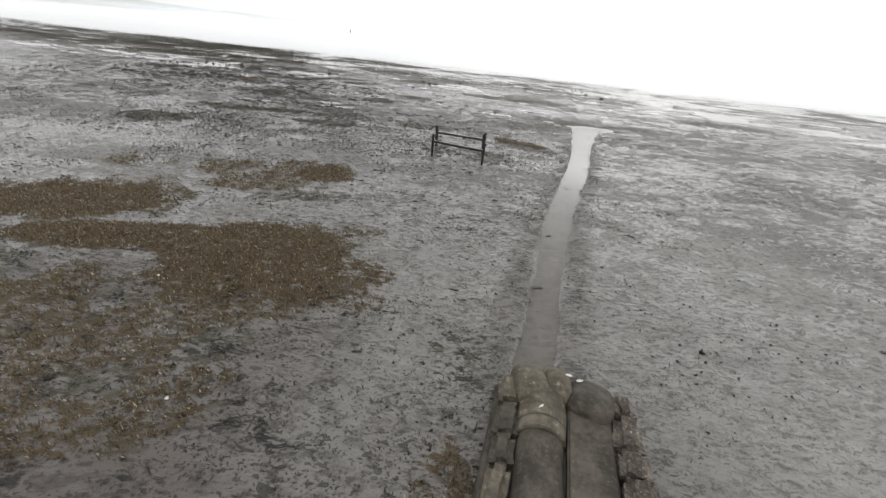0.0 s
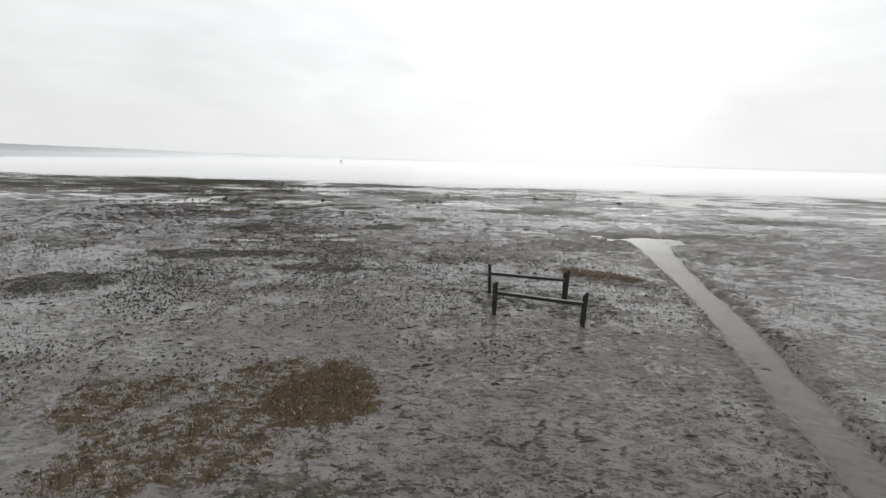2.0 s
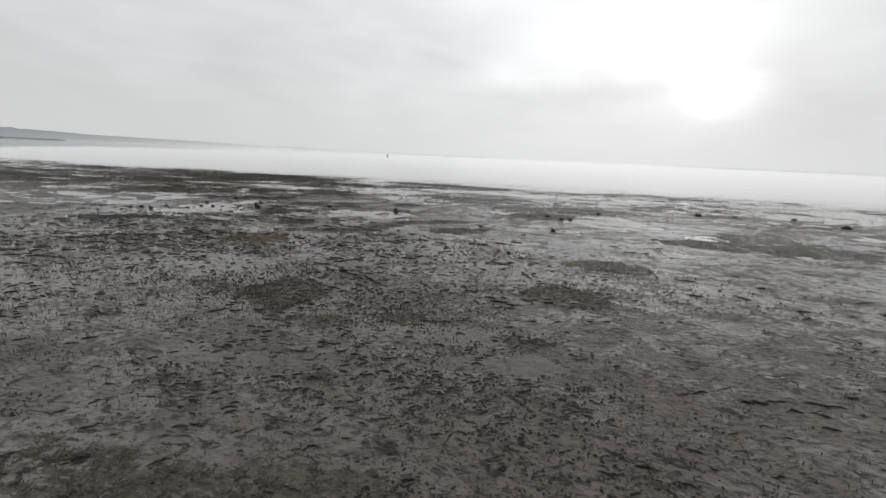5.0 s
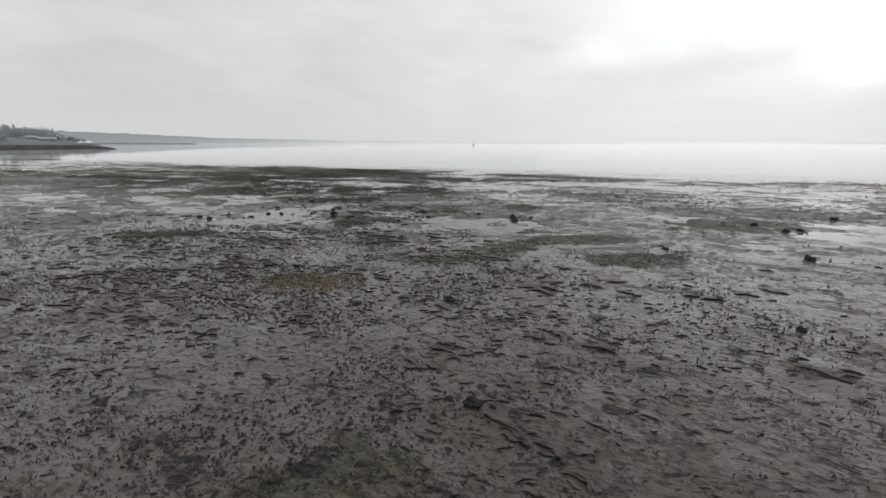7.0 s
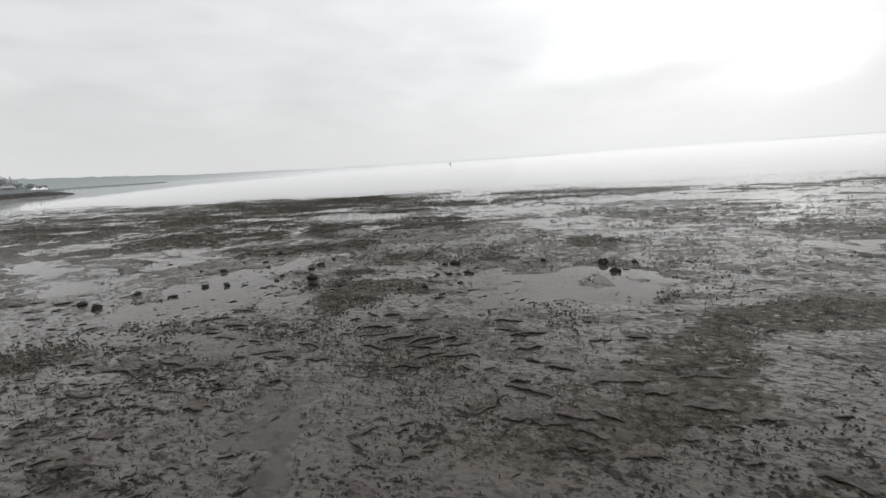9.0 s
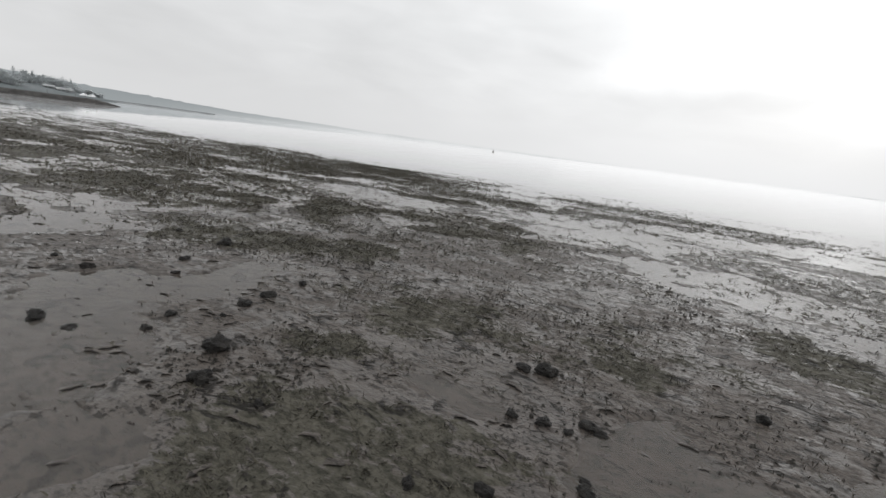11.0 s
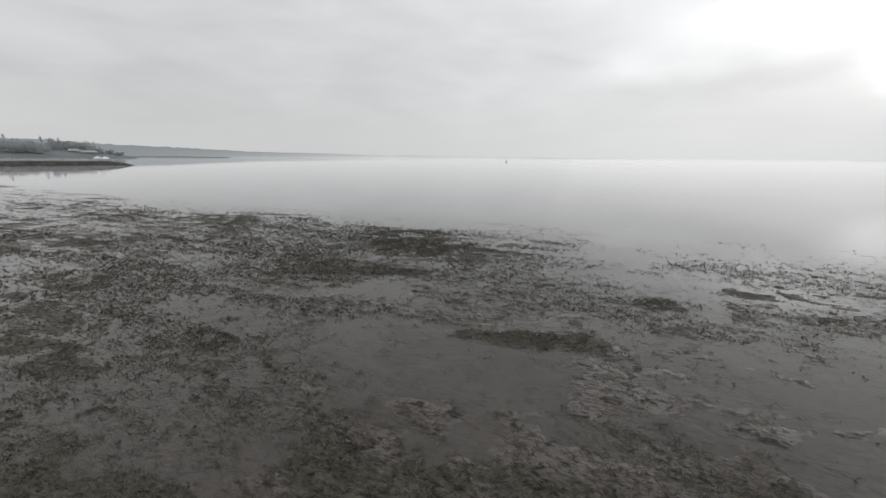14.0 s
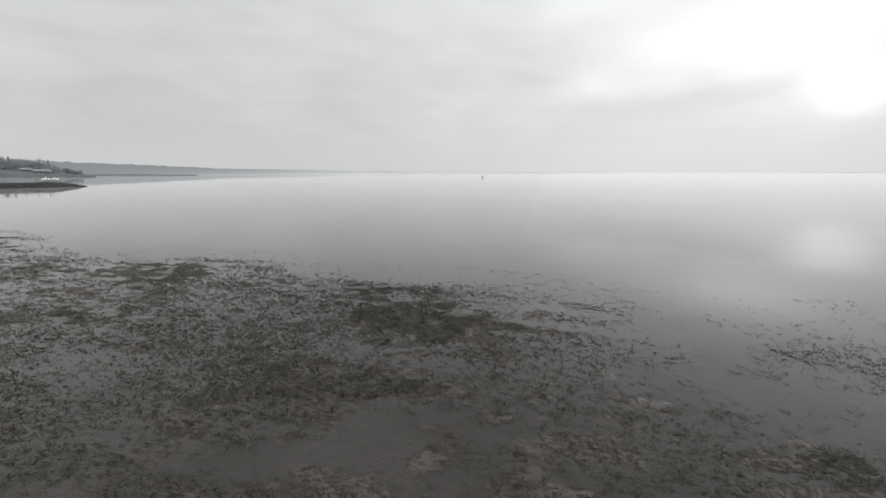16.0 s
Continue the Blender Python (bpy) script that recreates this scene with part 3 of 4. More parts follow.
# ---- drain outlet at the head of the channel ----
def make_outlet():
    root = new("drain_outlet")
    turn = -math.degrees(math.atan2(CHANNEL_TO.x - CHANNEL_FROM.x, CHANNEL_TO.y - CHANNEL_FROM.y))
    root.matrix_basis = pose(2.49, 6.86, -0.05, 0, 0, turn + 4.5) @ Matrix.Diagonal((1.07, 1.07, 1.07, 1))
    # bedding that carries the pipe
    bm = box_bm(1.30, 5.2, 0.30, 0.05, (0.02, -2.75, 0.12))
    bmesh.ops.subdivide_edges(bm, edges=bm.edges[:], cuts=6, use_grid_fill=True)
    for v in bm.verts:
        v.co.x *= 1.14 - 0.35 * max(0.0, v.co.z)
    part("bedding", roughen(bm, 0.035, 0.35, 2), CONCRETE_DARK, root, "dark stained concrete bedding")

    def tube(radius, y0, y1, x, z, seed, flare=0.0):
        bm = bmesh.new()
        rings, n = 10, 28
        rows = []
        for r in range(rings + 1):
            t = r / rings
            rad = radius * (1 + flare * math.sin(math.pi * t))
            rows.append([bm.verts.new((x + rad * math.cos(2 * math.pi * k / n), y0 + (y1 - y0) * t, z + rad * math.sin(2 * math.pi * k / n))) for k in range(n)])
        for a, b in zip(rows, rows[1:]):
            for k in range(n):
                bm.faces.new((a[k], a[(k + 1) % n], b[(k + 1) % n], b[k]))
        bm.faces.new(rows[0]), bm.faces.new(rows[-1][::-1])
        bmesh.ops.recalc_face_normals(bm, faces=bm.faces[:])
        return roughen(bm, 0.010, 0.16, seed)

    part("pipe", tube(0.215, -5.3, -0.42, -0.20, 0.27, 3), CONCRETE_DARK, root, "worn round concrete pipe", smooth=True)
    for k, (y0, y1, rad) in enumerate(((-0.44, -0.24, 0.238), (-0.58, -0.44, 0.246), (-0.72, -0.59, 0.240))):
        part("pipe_band", tube(rad, y0, y1, -0.20, 0.275, 5 + k, 0.02), CONCRETE, root, "pale mortar band round the pipe", smooth=True)
    # rounded cap over the mouth, in three pieces
    def block(sx, sy, sz, round_by, seed, rough=0.02):
        bm = box_bm(sx, sy, sz, round_by)
        bmesh.ops.subdivide_edges(bm, edges=bm.edges[:], cuts=3, use_grid_fill=True)
        return roughen(bm, rough, 0.12, seed)

    def pillow(sx, sy, sz, seed):
        bm = bmesh.new()
        bmesh.ops.create_icosphere(bm, subdivisions=4, radius=1.0)
        for v in bm.verts:
            v.co = Vector([math.copysign(abs(c) ** 0.55, c) * k for c, k in zip(v.co, (sx, sy, sz))])
        return roughen(bm, 0.02, 0.22, seed)

    for x, y, sx, sy, sz, mat, turn_by in ((-0.34, -0.12, 0.20, 0.25, 0.24, CONCRETE, 16), (-0.07, -0.06, 0.15, 0.22, 0.25, CONCRETE, -2), (0.26, -0.14, 0.24, 0.26, 0.23, CONCRETE_DARK, -8)):
        part("cap_stone", pillow(sx, sy, sz, int(x * 50) + 30), mat, root, "smooth rounded mortar cap", pose(x, y, 0.27, -10, 0, turn_by), True)
    bm = box_bm(0.42, 4.9, 0.10, 0.02, (0.25, -2.75, 0.33))
    bmesh.ops.subdivide_edges(bm, edges=bm.edges[:], cuts=5, use_grid_fill=True)
    part("slab", roughen(bm, 0.012, 0.3, 9), CONCRETE_DARK, root, "flat weathered concrete slab")
    rng = random.Random(4)
    y = 0.02
    for k in range(16):
        long = rng.uniform(0.22, 0.44)
        part("side_stone", block(rng.uniform(0.23, 0.28), long + 0.07, rng.uniform(0.50, 0.56), 0.07, 40 + k, 0.035), MORTAR, root, "rubble stone set in pale mortar", pose(0.60 + rng.uniform(-0.02, 0.02), y - long / 2, 0.20, rng.uniform(-4, 4), rng.uniform(-4, 6), rng.uniform(-6, 6)))
        y -= long
    y = -0.05
    for k in range(13):
        long = rng.uniform(0.30, 0.52)
        part("edge_block", block(rng.uniform(0.20, 0.25), long + 0.05, 0.44, 0.06, 60 + k, 0.03), CONCRETE_DARK if k % 3 else CONCRETE, root, "", pose(-0.51 + rng.uniform(-0.015, 0.015), y - long / 2, 0.17, 0, rng.uniform(-9, -4), rng.uniform(-5, 5)))
        y -= long
    for k in range(12):
        part("foot_stone", block(0.22, 0.40, 0.16, 0.05, 80 + k, 0.05), CONCRETE_DARK, root, "", pose(0.72 if k % 2 else -0.62, -0.1 - 0.4 * k, 0.04, 0, (10 if k % 2 else -10), rng.uniform(-20, 20)))
    for k, (x, y) in enumerate(((0.02, 0.02), (0.13, -0.02), (-0.24, -0.50))):
        part("oyster_shell", stone_bm(95 + k, 0.036, 0.015, 0.009, 0.3), SHELL, root, "bleached white shell", pose(x, y, 0.515, 0, 0, 25 * k), True)
    tagged(root, "old concrete drain pipe bedded in rubble at channel head", "drain outlet")


make_outlet()


# ---- two low timber frames standing in the mud ----
def make_rail_frame(left, right, seed, tilt):
    """Posts of two planks each, with one rail between them. left and right: where the posts stand."""
    root = new("timber_frame")
    dx, dy = right[0] - left[0], right[1] - left[1]
    length, turn = math.hypot(dx, dy), math.degrees(math.atan2(dy, dx))
    root.matrix_basis = pose(left[0], left[1], -0.06, 0, tilt, turn)
    rng = random.Random(seed)
    for x in (0.0, length):
        for side, tall in ((-1, 0.0), (1, rng.uniform(-0.10, -0.03))):
            part("post", plank_bm(0.074, 0.042, 0.86 + 0.12 + tall, seed + int(x * 10) + side), TIMBER, root, "", pose(x - side * 0.014, side * 0.054, -0.12, rng.uniform(-2.5, 2.5), rng.uniform(-2, 2), rng.uniform(-5, 5)))
        root_bm = bmesh.new()
        for k in range(12):
            a = rng.uniform(0, 6.28)
            bmesh.ops.create_cone(root_bm, segments=5, radius1=0.028, radius2=0.004, depth=0.20, cap_ends=True, matrix=Matrix.Translation((x + 0.10 * math.cos(a), 0.09 * math.sin(a), 0.03)) @ Euler((rng.uniform(-0.7, 0.7), rng.uniform(-0.7, 0.7), 0)).to_matrix().to_4x4())
        part("weed_at_foot", root_bm, STONE, root, "dark weed round the foot")
    bm = box_bm(length + 0.05, 0.056, 0.070, 0.008)
    bmesh.ops.subdivide_edges(bm, edges=[e for e in bm.edges if abs(e.verts[0].co.x - e.verts[1].co.x) > 1], cuts=14)
    for v in bm.verts:
        v.co.z -= 0.012 * math.cos(v.co.x / length * 2)
    rail = part("rail", roughen(bm, 0.006, 0.14, seed + 9), RAIL, root, "weathered rail with a painted highlight on top", pose(length / 2, 0, 0.60))
    # thin pale strip laid on the rail as its painted highlight
    top = box_bm(length - 0.08, 0.050, 0.008, 0.002)
    bmesh.ops.subdivide_edges(top, edges=[e for e in top.edges if abs(e.verts[0].co.x - e.verts[1].co.x) > 1], cuts=20)
    for v in top.verts:
        v.co.z -= 0.012 * math.cos(v.co.x / length * 2)
        v.co.y += 0.006 * noise.noise(v.co * 6)
    part("highlight_strip", roughen(top, 0.004, 0.14, seed + 9), RAIL_HIGHLIGHT, rail, "pale strip painted as the wet highlight on top", pose(0, 0, 0.0375))
    return tagged(root, "low weathered timber frame with one rail, standing in mud", "timber frame", "pair of timber frames")


make_rail_frame((-0.05, 17.26), (1.70, 16.80), 3, 1.0)
make_rail_frame((-0.02, 18.74), (1.74, 18.30), 8, -0.5)


# ---- stones on the flat ----
def make_stone(x, y, size, seed, lift=0.35, label="dark wet stone lying on the mudflat"):
    rng = random.Random(seed)
    sx, sy, sz = size * rng.uniform(0.45, 0.6), size * rng.uniform(0.33, 0.5), size * rng.uniform(0.22, 0.36)
    z = max(ground_at(x, y), WATER_LEVEL - 0.02)
    bm = stone_bm(seed, sx, sy, sz, 0.55)
    tagged(part("stone", bm, STONE, None, "", pose(x, y, z + sz * lift, rng.uniform(-8, 8), rng.uniform(-8, 8), rng.uniform(0, 180)), False), label, "stone", "stones on the mudflat")


STONES = [(-22.6, 36.2, 0.24), (-22.0, 36.1, 0.26), (-22.0, 37.0, 0.2), (-20.9, 37.0, 0.2), (-20.7, 37.7, 0.22), (-20.2, 37.9, 0.26), (-19.7, 37.95, 0.16), (-18.12, 38.42, 0.30), (-17.8, 38.0, 0.24), (-18.8, 39.4, 0.22), (-18.75, 39.75, 0.2), (-18.72, 40.43, 0.17),
          (-21.2, 41.15, 0.34), (-22.4, 41.1, 0.16), (-14.9, 40.0, 0.3), (-15.15, 39.95, 0.22), (-15.1, 39.1, 0.13), (-14.8, 39.12, 0.18), (-14.58, 39.1, 0.12), (-11.3, 40.2, 0.34), (-11.1, 39.55, 0.26), (-10.6, 40.3, 0.2)]
SMALL_STONES = [(-19.2, 38.7, 0.16), (-19.1, 38.35, 0.16), (-18.7, 39.0, 0.1), (-21.4, 39.0, 0.2), (-20.9, 40.1, 0.18), (-22.2, 39.0, 0.12), (-20.4, 39.6, 0.13), (-14.4, 39.3, 0.2), (-14.3, 39.25, 0.14), (-14.4, 38.5, 0.18), (-15.1, 38.1, 0.16), (-15.6, 37.9, 0.12), (-17.1, 38.0, 0.12),
                (-9.71, 28.8, 0.22), (-10.0, 28.8, 0.1), (-9.5, 28.8, 0.1), (-12.7, 40.4, 0.2), (-14.4, 38.6, 0.12), (-6.6, 36.9, 0.22), (-14.9, 32.3, 0.15), (-10.9, 31.5, 0.22), (-12.4, 30.8, 0.16)]
EAST_STONES = [(-3.2, 41.4, 0.26), (-2.6, 40.6, 0.28), (-2.1, 40.9, 0.24), (-3.5, 36.9, 0.28), (-5.5, 32.2, 0.18), (-5.6, 27.3, 0.1), (0.0, 43.7, 0.3), (6.5, 46.0, 0.34), (8.9, 46.5, 0.3), (12.6, 47.0, 0.36), (13.3, 44.0, 0.5), (4.83, 8.15, 0.1), (4.0, 10.4, 0.07), (1.5, 20.6, 0.14), (1.0, 20.5, 0.12), (-0.4, 22.4, 0.14), (0.6, 22.2, 0.14), (0.1, 23.6, 0.14), (-2.9, 19.5, 0.12), (-10.75, 20.7, 0.12)]
for k, (x, y, size) in enumerate(STONES + SMALL_STONES + EAST_STONES):
    make_stone(x, y, size * 0.82, 100 + k)


def make_shell(x, y, size, seed):
    """One valve: a shallow ribbed dish lying on the mud."""
    bm = bmesh.new()
    bmesh.ops.create_icosphere(bm, subdivisions=3, radius=1.0)
    for v in bm.verts:
        a = math.atan2(v.co.y, v.co.x)
        rib = 1 + 0.06 * math.cos(9 * a)
        hinge = 0.75 + 0.25 * math.cos(a)
        v.co = Vector((v.co.x * rib * hinge, v.co.y * rib * 0.8, max(v.co.z, -0.2) * 0.35)) * size
    turn = random.Random(seed).uniform(0, 360)
    tagged(part("shell", bm, SHELL, None, "", pose(x, y, ground_at(x, y) + size * 0.08, 8, -6, turn), True), "small bleached white shell lying on the mud", "shell", "shells on the mudflat")


for k, (x, y) in enumerate(((-13.36, 31.75), (-12.55, 31.5), (-1.83, 6.28), (-3.45, 8.4))):
    make_shell(x, y, 0.032, 60 + k)


# ---- far shore ----
EYE_AT = Vector((-22.0, 47.0, 0.0))


def afar(az, dist, z=0.0):
    d = heading(az, 0)
    return EYE_AT + d * dist + Vector((0, 0, z))


def make_breakwater(name, points, crest, width, mat, label, seed, rocks):
    """A mound of rock along a line of points, with single boulders on its sides."""
    root = new(name)
    bm = bmesh.new()
    rows = []
    for i, p in enumerate(points):
        q = points[min(i + 1, len(points) - 1)] - points[max(i - 1, 0)]
        side = Vector((q.y, -q.x, 0)).normalized()
        k = (0.12, 0.6)[i] if i < 2 else 1.0
        low = (0.05, 0.6)[i] if i < 2 else 1.0
        rows.append([bm.verts.new(p + side * s * width * k + Vector((0, 0, h * (low if h > 0 else 1.0)))) for s, h in ((-0.5, -0.8), (-0.28, crest * 0.75), (-0.2, crest), (0.2, crest), (0.28, crest * 0.75), (0.5, -0.8))])
    for a, b in zip(rows, rows[1:]):
        for k in range(5):
            bm.faces.new((a[k], a[k + 1], b[k + 1], b[k]))
    bm.faces.new(rows[0][::-1])
    bmesh.ops.subdivide_edges(bm, edges=bm.edges[:], cuts=3, use_grid_fill=True)
    bmesh.ops.recalc_face_normals(bm, faces=bm.faces[:])
    part("mound", roughen(bm, crest * 0.10, crest * 0.9, seed), mat, root)
    rng = random.Random(seed)
    shapes = []
    for k in range(5):
        b = stone_bm(seed + k, 0.5, 0.42, 0.36, 0.4)
        data = bpy.data.meshes.new("boulder")
        b.to_mesh(data)
        b.free()
        data.materials.append(mat)
        shapes.append(data)
    for k in range(rocks):
        t = 2 + rng.random() * (len(points) - 3.001)
        i = int(t)
        p = points[i].lerp(points[i + 1], t - i)
        q = points[i + 1] - points[i]
        side = Vector((q.y, -q.x, 0)).normalized()
        s = rng.choice((-1, 1)) * rng.uniform(0.22, 0.46)
        z = np.interp(abs(s), [0.2, 0.28, 0.5], [crest, crest * 0.75, -0.5])
        ob = new("boulder", shapes[k % 5])
        ob.parent = root
        ob.matrix_basis = Matrix.Translation(p + side * s * width + Vector((0, 0, z))) @ pose(0, 0, 0, rng.uniform(0, 360), rng.uniform(0, 360), rng.uniform(0, 360)) @ Matrix.Diagonal((*[rng.uniform(0.4, 0.8)] * 3, 1))
    return tagged(root, label, "breakwater")


TIP = Vector((-205.0, 147.0, 0.0))
NEAR_LINE = [TIP, TIP + Vector((-1.5, -3.5, 0)), TIP + Vector((-3, -8, 0)), TIP + Vector((-6, -15, 0)), TIP + Vector((-10, -32, 0)), TIP + Vector((-14, -56, 0)), TIP + Vector((-22, -90, 0)), TIP + Vector((-36, -130, 0))]
make_breakwater("breakwater", NEAR_LINE, 1.8, 10.0, ROCK, "low dark rock breakwater reaching into the bay", 5, 50)
FAR_TIP = Vector((-722.0, 613.0, 0.0))
FAR_LINE = [FAR_TIP, FAR_TIP + Vector((-10, -2, 0)), FAR_TIP + Vector((-120, -25, 0)), FAR_TIP + Vector((-300, -75, 0)), FAR_TIP + Vector((-520, -160, 0))]
make_breakwater("breakwater", FAR_LINE, 2.4, 18.0, ROCK_HAZED, "long distant grey rock breakwater in mist", 6, 40)


def make_marquee(at, turn):
    root = new("marquee")
    root.matrix_basis = Matrix.Translation(at) @ pose(0, 0, 0, 0, 0, turn) @ Matrix.Scale(0.80, 4)
    for k, (x, w) in enumerate(((-1.55, 3.3), (1.5, 2.9))):
        bm = bmesh.new()
        ring = [bm.verts.new((x + sx * w / 2, sy * 1.7, 1.55)) for sx, sy in ((-1, -1), (1, -1), (1, 1), (-1, 1))]
        low = [bm.verts.new(v.co - Vector((0, 0, 0.4))) for v in ring]
        mid = [bm.verts.new((x + (v.co.x - x) * 0.4, v.co.y * 0.4, 2.0)) for v in ring]
        top = bm.verts.new((x, 0, 2.45 - 0.12 * k))
        for i in range(4):
            j = (i + 1) % 4
            bm.faces.new((low[i], low[j], ring[j], ring[i])), bm.faces.new((ring[i], ring[j], mid[j], mid[i])), bm.faces.new((mid[i], mid[j], top))
        bmesh.ops.solidify(bm, geom=bm.faces[:], thickness=0.03)
        part("canopy", bm, CANVAS, root, "white peaked canvas canopy")
        for sx in (-1, 1):
            for sy in (-1, 1):
                part("leg", box_bm(0.07, 0.07, 1.6, 0.01, (x + sx * w / 2 * 0.96, sy * 1.6, 0.65)), METAL, root)
    return tagged(root, "white peaked marquee standing on the breakwater", "marquee")


make_marquee(Vector((-212.6, 139.8, 1.72)), 66)


def make_lamp_post(at, tall):
    root = new("jetty_post")
    root.matrix_basis = Matrix.Translation(at)
    bm = bmesh.new()
    bmesh.ops.create_cone(bm, segments=8, radius1=0.09, radius2=0.07, depth=tall, cap_ends=True, matrix=Matrix.Translation((0, 0, tall / 2)))
    part("shaft", bm, BARK, root)
    part("head", box_bm(0.3, 0.3, 0.18, 0.03, (0, 0, tall)), METAL, root)
    return tagged(root, "thin grey post standing on the breakwater", "post", "posts on the breakwater")


for k, (f, tall) in enumerate(((-9, 2.2), (-12, 1.9), (-20, 1.6), (-33, 2.2), (-41, 2.4), (-47, 1.8))):
    make_lamp_post(TIP + Vector((-4.4 + f * 0.17, f, 1.65)), tall)

# low land behind, and the misty ridges
def make_land(name, az0, az1, dist, depth, profile, mat, label, seed):
    """A strip of land seen from the sea. profile: (azimuth, height) pairs."""
    bm = bmesh.new()
    rows = []
    n = 150
    for i in range(n + 1):
        az = az0 + (az1 - az0) * i / n
        h = float(np.interp(az, [p[0] for p in profile], [p[1] for p in profile]))
        h *= 1 + 0.10 * noise.noise(Vector((az * 1.7, seed, 0))) + 0.07 * noise.noise(Vector((az * 6.5, seed, 3)))
        rows.append([bm.verts.new(afar(az, dist + d * depth, z)) for d, z in ((0.0, -1.0), (0.02, min(1.2, h)), (0.35, h * 0.55), (0.7, h * 0.92), (1.0, h), (1.5, h * 0.8))])
    for a, b in zip(rows, rows[1:]):
        for k in range(5):
            bm.faces.new((a[k], b[k], b[k + 1], a[k + 1]))
    bmesh.ops.recalc_face_normals(bm, faces=bm.faces[:])
    return tagged(part(name, bm, mat, smooth=True), label, "land", kind="structure")


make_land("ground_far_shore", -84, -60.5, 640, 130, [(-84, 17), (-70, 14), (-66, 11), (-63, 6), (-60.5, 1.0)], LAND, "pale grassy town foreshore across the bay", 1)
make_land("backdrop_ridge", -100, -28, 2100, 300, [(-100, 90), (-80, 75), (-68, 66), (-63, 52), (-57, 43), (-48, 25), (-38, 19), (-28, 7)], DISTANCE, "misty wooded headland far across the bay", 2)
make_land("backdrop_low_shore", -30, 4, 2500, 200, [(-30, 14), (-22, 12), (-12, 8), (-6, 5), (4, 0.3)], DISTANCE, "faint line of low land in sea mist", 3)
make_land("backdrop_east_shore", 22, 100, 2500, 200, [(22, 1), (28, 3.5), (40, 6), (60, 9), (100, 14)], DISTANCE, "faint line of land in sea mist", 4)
make_land("backdrop_behind", 100, 260, 420, 120, [(100, 6), (130, 14), (180, 18), (230, 15), (260, 9)], LAND, "low grassy land behind the flat", 7)


def land_height(az, d):
    h = float(np.interp(az, [-84, -70, -66, -63, -60.5], [17, 14, 11, 6, 1.0]))
    return float(np.interp((d - 640) / 130, [0, 0.02, 0.35, 0.7, 1.0, 1.5], [-1, 1.2, h * 0.55, h * 0.92, h, h * 0.8]))


def make_pine(az, dist, tall, seed, spread=0.2):
    """A conifer with tiers of drooping boughs made of many small clumps."""
    root = new("pine_tree")
    at = afar(az, dist, land_height(az, dist) - 0.4)
    root.matrix_basis = Matrix.Translation(at)
    rng = random.Random(seed)
    bm = bmesh.new()
    bmesh.ops.create_cone(bm, segments=7, radius1=tall * 0.02, radius2=0.05, depth=tall, cap_ends=True, matrix=Matrix.Translation((0, 0, tall / 2)))
    part("trunk", bm, BARK, root)
    verts, faces = [], []
    tiers = 13
    for t in range(tiers):
        z = tall * (0.14 + 0.84 * t / tiers)
        reach = tall * spread * (1 - t / tiers) ** 0.8 + 0.3
        for b in range(7):
            a = rng.uniform(0, 6.28)
            r1 = reach * rng.uniform(0.55, 1.1)
            for c in range(7):
                f = (c + rng.random()) / 7
                p = Vector((math.cos(a) * r1 * f, math.sin(a) * r1 * f, z + 0.12 * r1 * f + rng.uniform(-0.25, 0.25)))
                k = len(verts)
                for _ in range(4):
                    verts.append(p + Vector((rng.uniform(-1, 1), rng.uniform(-1, 1), rng.uniform(-0.6, 0.6))) * 0.55)
                faces += [(k, k + 1, k + 2), (k, k + 2, k + 3), (k, k + 3, k + 1), (k + 1, k + 3, k + 2)]
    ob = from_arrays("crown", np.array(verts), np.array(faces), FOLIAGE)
    ob.parent = root
    return tagged(root, "tall dark pine tree in mist on the far shore", "tree", "trees on the far shore")


def make_broadleaf(az, dist, tall, seed):
    root = new("broadleaf_tree")
    root.matrix_basis = Matrix.Translation(afar(az, dist, land_height(az, dist) - 0.4))
    rng = random.Random(seed)
    bm = bmesh.new()
    bmesh.ops.create_cone(bm, segments=7, radius1=tall * 0.035, radius2=tall * 0.015, depth=tall * 0.6, cap_ends=True, matrix=Matrix.Translation((0, 0, tall * 0.3)))
    for k in range(5):
        bmesh.ops.create_cone(bm, segments=5, radius1=tall * 0.014, radius2=0.03, depth=tall * 0.4, matrix=Matrix.Translation((0, 0, tall * 0.45)) @ Euler((rng.uniform(-0.9, 0.9), rng.uniform(-0.9, 0.9), 0)).to_matrix().to_4x4() @ Matrix.Translation((0, 0, tall * 0.2)))
    part("trunk", bm, BARK, root)
    verts, faces = [], []
    lobes = [Vector((rng.uniform(-0.55, 0.55), rng.uniform(-0.45, 0.45), rng.uniform(0.15, 0.82))) * tall for _ in range(11)]
    for q in lobes:
        for _ in range(60):
            p = q + Vector((rng.gauss(0, 1), rng.gauss(0, 1), rng.gauss(0, 0.8))) * tall * 0.12
            k = len(verts)
            for _ in range(4):
                verts.append(p + Vector((rng.uniform(-1, 1), rng.uniform(-1, 1), rng.uniform(-1, 1))) * 0.75)
            faces += [(k, k + 1, k + 2), (k, k + 2, k + 3), (k, k + 3, k + 1), (k + 1, k + 3, k + 2)]
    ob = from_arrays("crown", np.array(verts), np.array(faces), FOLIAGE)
    ob.parent = root
    return tagged(root, "grey-green broadleaf tree in mist on the far shore", "tree", "trees on the far shore")


